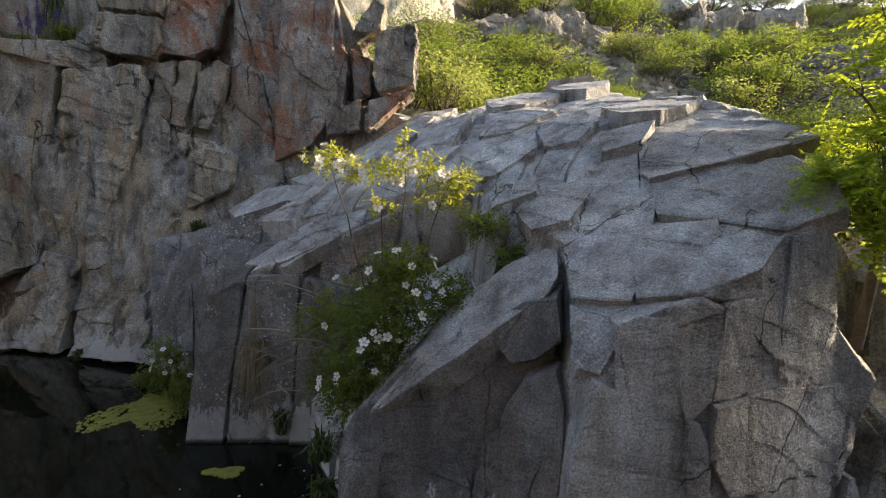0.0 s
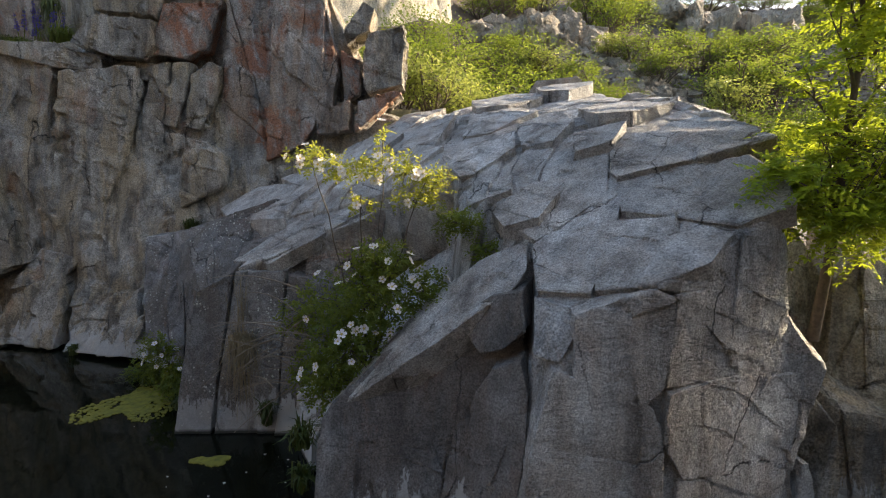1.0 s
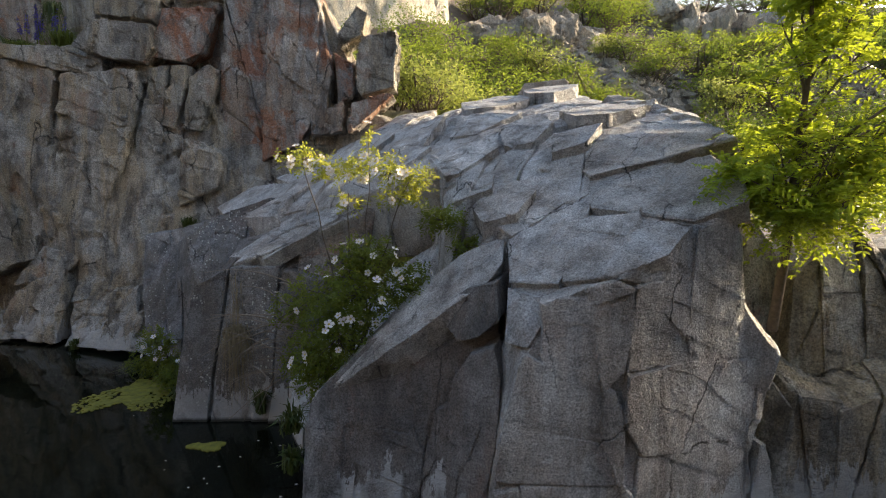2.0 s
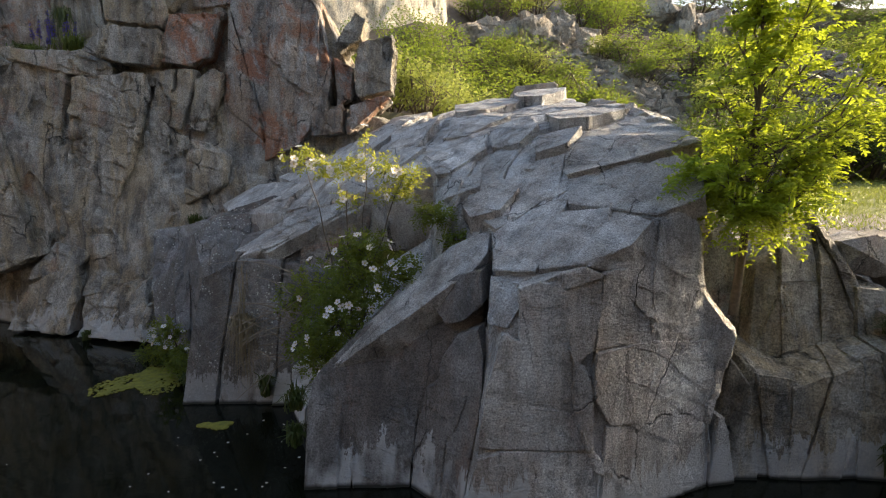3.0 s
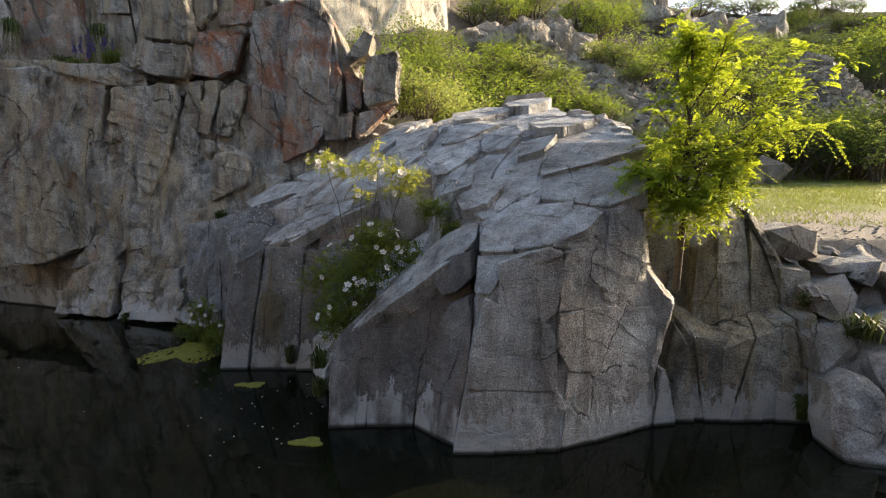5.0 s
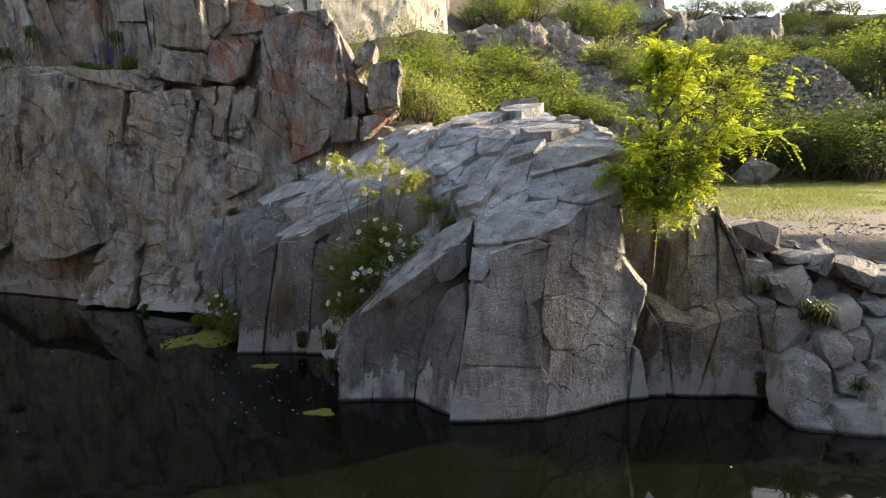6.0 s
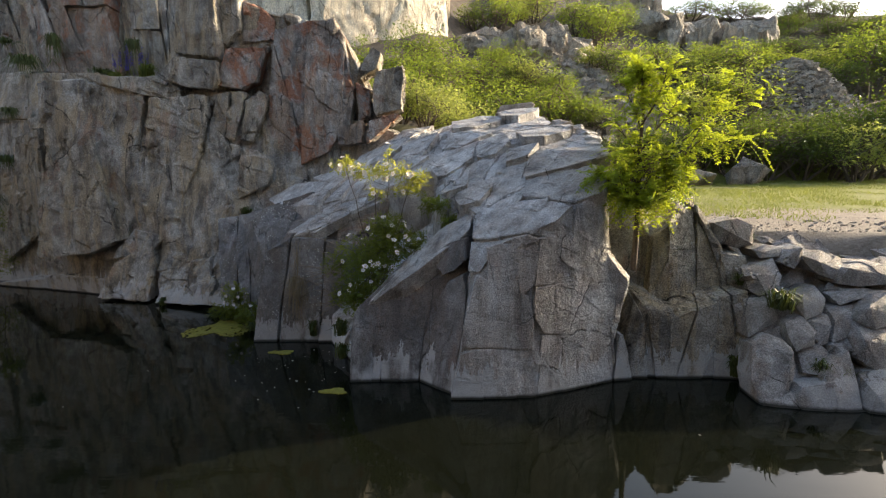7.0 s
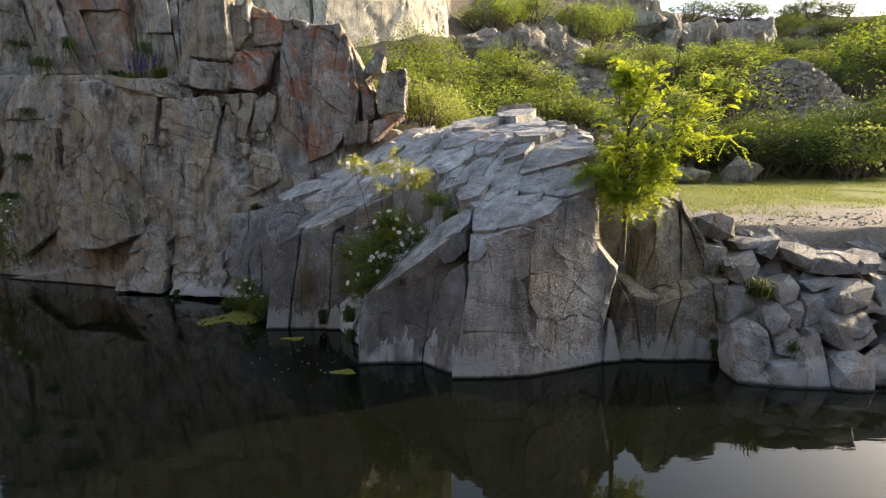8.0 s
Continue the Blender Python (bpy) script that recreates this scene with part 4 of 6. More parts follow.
# the smooth sheets of the front slope, parted by thin cracks
split_rock("plate", ROCK, 0.018, [(0.66, 1.91, 1.34), (0.88, 1.75, 1.36), (0.94, 1.84, 1.43), (0.97, 2.03, 1.54), (1.02, 2.04, 1.56), (1.06, 2.18, 1.66), (1.16, 2.22, 1.72), (1.03, 2.35, 1.73), (0.86, 2.28, 1.61), (0.69, 2.23, 1.52)], (0.04, 0.05, -0.10), -0.0025, 0.002, SMOOTH)
split_rock("plate", ROCK, 0.018, [(0.90, 1.75, 1.37), (1.12, 1.66, 1.42), (1.36, 1.65, 1.52), (1.52, 1.76, 1.65), (1.39, 1.93, 1.68), (1.08, 2.16, 1.65), (1.02, 2.02, 1.56), (0.97, 2.00, 1.53)], (0.04, 0.05, -0.10), -0.0025, 0.002, SMOOTH)
split_rock("plate", ROCK, 0.018, [(1.16, 2.19, 1.70), (1.40, 1.95, 1.69), (1.54, 1.78, 1.67), (1.77, 1.76, 1.77), (1.84, 1.94, 1.88), (1.80, 2.18, 1.99), (1.48, 2.37, 1.94), (1.21, 2.33, 1.80)], (0.04, 0.05, -0.10), -0.0025, 0.002, SMOOTH)
split_rock("plate", ROCK, 0.02, [(0.72, 2.27, 1.53), (0.88, 2.32, 1.64), (1.04, 2.38, 1.74), (1.18, 2.33, 1.79), (1.20, 2.60, 1.90), (1.0, 2.85, 1.93), (0.75, 2.75, 1.80), (0.62, 2.45, 1.60)], (0.04, 0.05, -0.12), -0.004, 0.003)
split_rock("plate", ROCK, 0.02, [(1.22, 2.42, 1.86), (1.50, 2.42, 2.00), (1.82, 2.24, 2.07), (1.97, 2.22, 2.09), (2.03, 2.9, 2.27), (1.68, 2.98, 2.22), (1.36, 2.80, 2.03), (1.2, 2.62, 1.93)], (0.05, 0.05, -0.08), -0.004, 0.003)

# broken slabs on the crest
split_rock("slab", BOULDER_ROCK, 0.04, [(1.19, 5.60, 2.90), (1.28, 5.60, 3.04), (1.78, 5.60, 3.08), (1.83, 5.60, 3.04), (1.75, 5.60, 2.90), (1.56, 5.60, 2.85)], (0.05, 0.6, -0.35), 0.002, 0.01)
split_rock("slab", BOULDER_ROCK, 0.04, [(1.36, 5.20, 2.63), (1.53, 5.20, 2.76), (1.92, 5.20, 2.82), (1.97, 5.20, 2.78), (1.95, 5.20, 2.64), (1.46, 5.20, 2.56)], (0.05, 0.6, -0.25), 0.002, 0.01)

# panels that have split off along the joints of the front face
split_rock("panel", ROCK, 0.016, [(0.66, 1.90, 1.30), (0.80, 1.74, 1.29), (0.78, 1.64, 1.20), (0.72, 1.62, 1.08), (0.62, 1.70, 1.08), (0.63, 1.80, 1.22)], (0.05, 0.14, 0.0), -0.003, 0.003, SMOOTH)
split_rock("panel", ROCK, 0.014, [(0.78, 1.62, 1.29), (0.98, 1.63, 1.36), (1.13, 1.63, 1.39), (1.21, 1.62, 1.35), (1.21, 1.61, 1.19), (1.17, 1.59, 0.98), (1.03, 1.58, 0.86), (0.82, 1.58, 0.86), (0.78, 1.59, 1.02)], (0.0, 0.14, 0.0), -0.0015, 0.002, SMOOTH)
split_rock("panel", ROCK, 0.014, [(0.56, 1.52, 0.39), (0.67, 1.52, 0.42), (0.73, 1.51, 0.28), (0.75, 1.47, -0.10), (0.44, 1.47, -0.12)], (0.0, 0.14, 0.0), -0.0015, 0.002, SMOOTH)
split_rock("panel", ROCK, 0.014, [(0.69, 1.60, 1.05), (0.77, 1.59, 1.01), (0.81, 1.57, 0.85), (0.98, 1.57, 0.84), (1.12, 1.58, 0.87), (1.16, 1.57, 0.76), (1.16, 1.54, 0.44), (0.56, 1.53, 0.45), (0.61, 1.57, 0.79)], (0.0, 0.14, 0.0), -0.0015, 0.002, SMOOTH)
split_rock("panel", ROCK, 0.014, [(0.68, 1.53, 0.43), (1.16, 1.54, 0.43), (1.23, 1.56, 0.34), (1.19, 1.52, -0.13), (0.76, 1.48, -0.10), (0.74, 1.52, 0.28)], (0.0, 0.14, 0.0), -0.0015, 0.002, SMOOTH)
split_rock("panel", ROCK, 0.014, [(1.22, 1.64, 1.36), (1.27, 1.64, 1.38), (1.49, 1.73, 1.39), (1.49, 1.72, 1.24), (1.50, 1.71, 1.02), (1.33, 1.64, 0.97), (1.18, 1.60, 0.97), (1.21, 1.62, 1.19)], (0.0, 0.14, 0.0), -0.0015, 0.002, SMOOTH)
split_rock("panel", ROCK, 0.014, [(1.54, 1.74, 1.64), (1.71, 1.80, 1.58), (1.81, 1.84, 1.46), (1.80, 1.82, 1.21), (1.77, 1.80, 1.04), (1.69, 1.77, 1.00), (1.52, 1.70, 1.03), (1.51, 1.71, 1.24)], (0.0, 0.14, 0.0), -0.0015, 0.002, SMOOTH)
split_rock("panel", ROCK, 0.014, [(1.14, 1.65, 1.41), (1.37, 1.70, 1.50), (1.52, 1.76, 1.65), (1.51, 1.75, 1.48), (1.48, 1.73, 1.41), (1.27, 1.65, 1.39)], (0.0, 0.14, 0.0), -0.0015, 0.002, SMOOTH)
split_rock("panel", ROCK, 0.014, [(1.19, 1.57, 0.95), (1.33, 1.62, 0.95), (1.51, 1.70, 0.98), (1.72, 1.78, 0.96), (1.65, 1.74, 0.72), (1.56, 1.69, 0.51), (1.27, 1.58, 0.56), (1.18, 1.55, 0.72), (1.17, 1.57, 0.86)], (0.0, 0.14, 0.0), -0.0015, 0.002, SMOOTH)
split_rock("panel", ROCK, 0.014, [(1.75, 1.80, 0.95), (1.92, 1.87, 0.94), (2.09, 1.87, 0.93), (1.94, 1.85, 0.48), (1.84, 1.81, 0.43), (1.58, 1.71, 0.49), (1.67, 1.76, 0.72)], (0.0, 0.14, 0.0), -0.0015, 0.002, SMOOTH)
split_rock("panel", ROCK, 0.014, [(1.25, 1.58, 0.54), (1.57, 1.70, 0.48), (1.80, 1.79, 0.41), (1.41, 1.61, -0.13), (1.20, 1.53, -0.10), (1.25, 1.57, 0.32)], (0.0, 0.14, 0.0), -0.0015, 0.002, SMOOTH)
split_rock("panel", ROCK, 0.014, [(1.84, 1.82, 0.40), (1.94, 1.86, 0.45), (1.98, 1.86, 0.20), (1.97, 1.84, -0.11), (1.75, 1.75, -0.14), (1.43, 1.63, -0.14)], (0.0, 0.14, 0.0), -0.0015, 0.002, SMOOTH)


# ---- loose stones ----
def boulder_corners(size, seed):
    r = random.Random(seed)
    out = []
    for k in range(14):
        up = 1 - 2 * (k + 0.5) / 14
        a = k * 2.39996 + r.uniform(-0.5, 0.5)
        flat = math.sqrt(1 - up * up)
        d = (flat * math.cos(a), flat * math.sin(a), up)
        reach = r.uniform(0.8, 1.08) / (sum(abs(c) ** 8 for c in d) ** (1 / 8))
        out.append(tuple(c * reach * h for c, h in zip(d, size)))
    turn = Euler((r.uniform(-0.35, 0.35), r.uniform(-0.35, 0.35), r.uniform(-0.6, 0.6))).to_matrix()
    return [tuple(turn @ Vector(c)) for c in out]


def boulder(name, at, size, seed, mat, fine, label, group, category="boulder", **wear):
    x, y, z = at
    corners = [(x + a, y + b, z + c) for a, b, c in boulder_corners(size, seed)]
    me = stone_mesh(name, corners, fine, seed, **wear)
    base = min(v.co.z for v in me.vertices)
    me.transform(Matrix.Translation((-x, -y, -base)))
    ob = place(name, me, mat, None, label, category, group)
    ob.location = (x, y, base)
    return ob


BANK_MORE = (
    (5.18, 2.2, 0.64, 0.47, 0.35), (5.46, 2.6, 0.86, 0.44, 0.31), (4.9, 1.3, 0.1, 0.5, 0.3), (5.3, 1.7, 0.3, 0.5, 0.4), (5.7, 2.1, 0.6, 0.5, 0.4), (5.5, 1.2, 0.1, 0.5, 0.3), (6.0, 1.7, 0.4, 0.6, 0.4), (5.3, 2.8, 1.1, 0.35, 0.24),
)
bank = empty("rock_bank", "bank of jammed grey rock under the boulders", "rock", "structure")
BANK_JOINTS = ((1, 0, 0.3), (0.3, 0.2, 1), (0.2, 1, 0.3), (0.7, 0.6, -0.4), (-0.6, 0.6, 0.5))
mass = [(3.1, 1.75, -0.3), (6.5, 0.9, -0.3), (3.2, 2.1, 0.75), (3.4, 2.35, 0.95), (6.5, 2.2, 0.95), (3.4, 2.9, 1.2), (6.5, 2.9, 1.2), (3.2, 2.9, -0.3), (6.5, 2.9, -0.3), (3.4, 1.6, 0.1), (6.5, 1.0, 0.1)]
for k, piece in enumerate(fractured(mass, 190, 600, BANK_JOINTS, (-0.1, -0.8, 0.6), 0.10, 0.012, 0.3, True)):
    me = stone_mesh("rock_block", piece, 0.06, 600 + k, plate=0.2, amp=0.012, tilt=0.2, crack=0.006, step=0.018, rough=0.007, bend=0.05)
    place("rock_block", me, BOULDER_ROCK, bank)

def jammed_boulder(label, front, depth=0.3):
    """An angular boulder of the bank with worn edges, reaching back into it."""
    front = flattened(front)
    mid = np.mean(front, 0)
    front = [tuple(mid + (np.array(p) - mid) * 1.1) for p in front]
    r = random.Random(int(mid[0] * 1000))
    ridge, lean = r.uniform(-0.25, 0.35), r.uniform(-0.35, 0.35)
    wide = max(p[0] for p in front) - min(p[0] for p in front)
    high = max(p[2] for p in front) - min(p[2] for p in front)
    inner = [(mid[0] + a * wide * 0.3, mid[1] - r.uniform(0.02, 0.07), mid[2] + (ridge + lean * a) * high * 0.7) for a in (-1, 1)]
    rear = [(x + 0.02, y + depth * r.uniform(0.7, 1.1), z + 0.02 - 0.06 * r.random()) for x, y, z in front]
    me = stone_mesh("boulder", inner + list(front) + rear, 0.024, 610 + r.randrange(90), sharp=15, plate=0.5, amp=0.002, tilt=0.05, crack=0.0, step=0.008, rough=0.0025, bend=0.0, chips=0.3)
    base = min(v.co.z for v in me.vertices)
    me.transform(Matrix.Translation((-mid[0], -mid[1], -base)))
    ob = place("boulder", me, BOULDER_ROCK, None, label, "boulder", "boulders of the bank")
    ob.location = (mid[0], mid[1], base)


jammed_boulder("brown-grey blocky boulder standing at the water's edge", [(3.13, 1.69, 0.41), (3.27, 1.73, 0.47), (3.37, 1.70, 0.45), (3.43, 1.64, 0.40), (3.38, 1.51, 0.25), (3.19, 1.39, -0.02), (3.06, 1.37, -0.06), (3.05, 1.50, 0.20)])
jammed_boulder("grey angular boulder wedged into the bank", [(3.47, 1.79, 0.58), (3.62, 1.81, 0.62), (3.67, 1.71, 0.53), (3.60, 1.64, 0.44), (3.46, 1.62, 0.40), (3.45, 1.71, 0.50)])
jammed_boulder("tall grey angular boulder wedged into the bank", [(3.50, 1.66, 0.37), (3.69, 1.68, 0.42), (3.73, 1.63, 0.36), (3.63, 1.50, 0.22), (3.48, 1.54, 0.24)])
jammed_boulder("large pale grey boulder leaning at the water's edge", [(3.65, 1.50, 0.31), (3.83, 1.55, 0.38), (3.82, 1.42, 0.25), (3.78, 1.28, -0.03), (3.70, 1.24, -0.08), (3.58, 1.27, -0.07), (3.59, 1.44, 0.23)])
jammed_boulder("pale grey blocky boulder standing in the pond", [(3.38, 1.40, 0.14), (3.61, 1.40, 0.18), (3.58, 1.29, 0.05), (3.47, 1.23, -0.15), (3.36, 1.27, -0.12), (3.32, 1.34, 0.07)])
jammed_boulder("low flat grey boulder standing in the pond", [(3.09, 1.40, 0.04), (3.33, 1.41, 0.09), (3.38, 1.37, 0.05), (3.34, 1.31, -0.14), (3.21, 1.33, -0.13)])
jammed_boulder("grey angular boulder wedged into the bank", [(3.66, 1.99, 0.80), (3.85, 2.02, 0.86), (3.89, 1.93, 0.77), (3.81, 1.85, 0.67), (3.66, 1.82, 0.62), (3.63, 1.91, 0.71)])
jammed_boulder("grey angular boulder wedged into the bank", [(3.68, 1.83, 0.60), (3.86, 1.84, 0.63), (3.76, 1.68, 0.45), (3.68, 1.67, 0.42), (3.72, 1.75, 0.52)])
jammed_boulder("large grey boulder wedged into the bank", [(4.10, 1.78, 0.69), (4.28, 1.88, 0.81), (4.44, 1.88, 0.85), (4.52, 1.82, 0.80), (4.38, 1.71, 0.66), (4.16, 1.67, 0.58), (4.07, 1.72, 0.62)])
jammed_boulder("dark grey slab-sided boulder wedged into the bank", [(4.05, 1.75, 0.59), (4.35, 1.68, 0.56), (4.33, 1.53, 0.40), (4.06, 1.45, 0.27), (3.95, 1.54, 0.35), (3.97, 1.67, 0.49)])
jammed_boulder("grey angular boulder at the water's edge", [(3.89, 1.44, 0.23), (4.08, 1.45, 0.28), (4.21, 1.37, 0.21), (4.07, 1.18, -0.14), (3.81, 1.26, -0.09)])
jammed_boulder("broad flat grey boulder on the edge of the lawn", [(4.14, 2.12, 1.01), (4.36, 2.15, 1.07), (4.56, 2.10, 1.04), (4.50, 1.98, 0.91), (4.25, 1.99, 0.88), (4.08, 2.03, 0.90)])
jammed_boulder("grey angular boulder on top of the bank", [(3.88, 2.26, 1.12), (4.06, 2.27, 1.16), (4.19, 2.20, 1.11), (4.17, 2.09, 0.98), (4.04, 2.07, 0.94), (3.93, 2.14, 1.00)])
jammed_boulder("small grey boulder on top of the bank", [(3.76, 2.35, 1.16), (3.89, 2.37, 1.20), (3.90, 2.27, 1.10), (3.78, 2.20, 1.01), (3.69, 2.26, 1.06)])
jammed_boulder("grey boulder on the edge of the lawn", [(4.58, 2.10, 1.03), (4.77, 2.11, 1.07), (4.67, 1.98, 0.91), (4.52, 1.97, 0.89)])
jammed_boulder("flat grey slab wedged into the bank", [(3.98, 1.98, 0.80), (4.26, 2.00, 0.86), (4.33, 1.96, 0.84), (4.22, 1.93, 0.79), (4.02, 1.90, 0.73)])
jammed_boulder("grey angular boulder wedged into the bank", [(3.91, 1.91, 0.69), (4.15, 1.90, 0.72), (4.14, 1.82, 0.63), (4.04, 1.73, 0.53), (3.82, 1.69, 0.45), (3.86, 1.81, 0.57)])
jammed_boulder("grey broken rock at the top of the bank", [(3.32, 2.23, 0.97), (3.62, 2.28, 1.07), (3.62, 2.15, 0.93), (3.45, 1.99, 0.74), (3.30, 2.10, 0.83)])
jammed_boulder("grey broken rock under the grass tuft", [(3.26, 2.06, 0.73), (3.47, 2.03, 0.73), (3.62, 2.10, 0.83), (3.67, 2.01, 0.74), (3.54, 1.91, 0.62), (3.18, 1.82, 0.47)])
jammed_boulder("small grey stone on the edge of the lawn", [(3.50, 2.40, 1.16), (3.64, 2.42, 1.20), (3.77, 2.39, 1.18), (3.75, 2.32, 1.11), (3.54, 2.33, 1.09)])
jammed_boulder("reddish-grey boulder at the corner of the lawn", [(3.15, 2.50, 1.41), (3.37, 2.50, 1.45), (3.52, 2.50, 1.39), (3.54, 2.50, 1.20), (3.40, 2.50, 1.17), (3.19, 2.50, 1.23)])
jammed_boulder("grey angular boulder standing at the water's edge", [(3.75, 1.62, 0.37), (3.89, 1.65, 0.42), (3.90, 1.61, 0.37), (3.72, 1.57, 0.18)])
jammed_boulder("grey boulder standing in the pond", [(3.61, 1.31, 0.01), (3.79, 1.29, 0.02), (3.95, 1.22, -0.15), (4.02, 1.16, -0.20), (3.73, 1.20, -0.20)])
for k, (x, y, z, wide, high) in enumerate(BANK_MORE):
    wet = "standing in the pond" if z - high / 2 < 0.05 else "wedged into the bank above the pond"
    shape = "tall" if high > wide * 1.3 else "flat" if high < wide * 0.7 else "blocky"
    boulder("boulder", (x, y + 0.05, z), (wide * 0.54, min(wide, high) * 0.58, high * 0.55), 610 + k, BOULDER_ROCK, 0.04,
            shape + " grey angular boulder " + wet, "boulders of the bank", plate=0.19, amp=0.010, tilt=0.2, crack=0.006, step=0.018, rough=0.006, bend=0.02)

# stones along the crest and by the lawn
CREST = ((2.0, 3.3, 2.36, 0.13, 0.12, 0.07), (1.88, 4.0, 2.53, 0.18, 0.14, 0.07),
         (1.98, 3.6, 2.44, 0.12, 0.1, 0.06), (2.02, 2.95, 2.28, 0.1, 0.1, 0.05))
for k, (x, y, z, a, b, c) in enumerate(CREST):
    boulder("loose_stone", (x, y, z), (a, b, c), 700 + k, ROCK, 0.03, "flat grey stone lying on the crest of the outcrop", "stones on the crest", "stone", plate=0.2, amp=0.006, crack=0.004, step=0.008, rough=0.004)
for k, (x, y, a, b, c) in enumerate(((7.1, 11.2, 0.75, 0.5, 0.32), (8.9, 11.6, 0.62, 0.4, 0.42), (6.3, 10.9, 0.3, 0.3, 0.2))):
    boulder("boulder", (x, y, float(terrain(x, y)) + c * 0.5), (a, b, c), 720 + k, HILL_ROCK, 0.06, "weathered grey boulder at the edge of the lawn", "boulders by the lawn", plate=0.4, amp=0.02)

# rocks on the hillside
quarry_face = empty("quarry_face", "pale sunlit rock face high on the quarry hillside", "rock face", "structure")
me = stone_mesh("rock_face", [(-5.2, 18.6, 5.5), (-5.4, 18.4, 12.5), (-4.0, 18.3, 13.5), (-1.2, 20.6, 12.2), (0.2, 21.8, 10.6), (0.4, 21.9, 8.0), (0.3, 21.6, 6.5), (-6, 24, 13), (-2, 25, 13), (0.5, 25, 9), (-6, 24, 5), (0.5, 25, 5)],
                0.2, 740, plate=2.2, amp=0.02, tilt=0.02, crack=0.08, step=0.02, rough=0.012, bend=0.1)
place("rock_wall", me, PALE_ROCK, quarry_face)
me = stone_mesh("rock_face", [(-9.5, 18.5, 5.5), (-9.5, 18.5, 12.5), (-5.6, 18.6, 12.5), (-5.4, 18.8, 5.5), (-9, 22, 12), (-5, 22, 12), (-9, 22, 5), (-5, 22, 5)], 0.25, 741, plate=1.8, amp=0.1, crack=0.1, rough=0.05)
place("rock_wall", me, PALE_ROCK, quarry_face)
# unseen darker wall above, added to keep bright sky out of the pond's reflection
me = stone_mesh("rock_face", [(-9.0, 21.0, 11.0), (-9.0, 21.5, 21.5), (-2.0, 22.5, 21.0), (0.5, 23.5, 17.5), (0.2, 23.2, 10.0), (-9, 26, 21), (0.5, 27, 17), (-9, 26, 10), (0.5, 27, 9)], 0.3, 742, plate=1.8, amp=0.1, crack=0.1, rough=0.05)
place("rock_wall", me, HILL_ROCK, quarry_face)
HILL = ((3.0, 22.4, 8.6, 1.3, 0.8, 0.7), (4.45, 21.9, 8.3, 0.75, 0.7, 0.95), (2.2, 23.2, 9.3, 1.0, 0.8, 0.7), (1.6, 22.3, 8.5, 0.8, 0.7, 0.7), (5.6, 22.8, 8.8, 0.9, 0.7, 0.9), (6.6, 23.0, 8.3, 0.8, 0.6, 0.55),
        (7.2, 23.6, 8.5, 0.7, 0.6, 0.5), (5.9, 24.2, 9.5, 0.7, 0.6, 0.8), (4.9, 21.2, 7.5, 0.7, 0.6, 0.35), (6.3, 21.6, 7.6, 0.6, 0.5, 0.3), (4.0, 23.4, 9.4, 1.0, 0.7, 0.6), (7.9, 22.0, 7.4, 0.5, 0.4, 0.3))
HILL_FAR = ((13.5, 30.5, 12.0, 1.7, 1.2, 0.8), (14.9, 30.0, 11.4, 1.3, 1.0, 0.6), (12.6, 29.6, 10.9, 1.5, 1.0, 0.9), (16.4, 30.5, 11.6, 1.4, 1.0, 0.7), (17.8, 31.0, 11.7, 1.3, 1.0, 0.7), (19.6, 31.2, 11.6, 1.4, 1.0, 1.0),
            (20.6, 30.6, 10.9, 0.9, 0.9, 1.2), (14.2, 29.0, 10.4, 1.2, 1.0, 0.6), (18.6, 30.0, 10.8, 1.2, 1.0, 0.6))
for k, (x, y, z, a, b, c) in enumerate(HILL + HILL_FAR):
    zt = float(terrain(x, y)) + c * 0.2
    a, b, c = a * 1.1, b, c * 1.1
    boulder("hillside_boulder", (x, y, zt), (a, b, c), 750 + k, HILL_ROCK, 0.16, "large tan-grey boulder lodged in the quarry hillside", "hillside boulders", plate=0.7, amp=0.07, tilt=0.35, crack=0.02, step=0.05, rough=0.02, bend=0.2)
far_cliff = empty("far_cliff", "columnar grey cliff near the top of the quarry", "cliff", "structure")
cr = random.Random(5)
for k in range(9):
    x = 9.2 + k * 0.55
    zt = float(terrain(x, 31.0))
    c = [(x + a + cr.uniform(-0.06, 0.06), 30.6 + b + cr.uniform(-0.2, 0.1), zt - 1.2 + h * cr.uniform(2.7, 3.4)) for a in (0, 0.55) for b in (0, 1.2) for h in (0, 1)]
    place("rock_column", stone_mesh("rock_column", c, 0.16, 790 + k, plate=0.6, amp=0.04, crack=0.05, rough=0.02), HILL_ROCK, far_cliff)
for k in range(13):
    x = 13.2 + k * 0.58
    y = 27.2 + 0.5 * math.sin(k * 1.7) + 0.12 * k
    zt = float(terrain(x, y))
    high = 1.1 + 0.5 * math.sin(k * 2.3) + cr.uniform(-0.1, 0.2)
    c = [(x + a * cr.uniform(0.6, 1.2), y + b + cr.uniform(-0.3, 0.2), zt - 0.8 + h * (0.8 + high * cr.uniform(0.75, 1.15))) for a in (-0.1, 0.75) for b in (0, 1.6) for h in (0, 1)]
    place("rock_ledge", stone_mesh("rock_ledge", c, 0.16, 810 + k, plate=0.5, amp=0.05, crack=0.05, step=0.04, rough=0.02), HILL_ROCK, far_cliff)

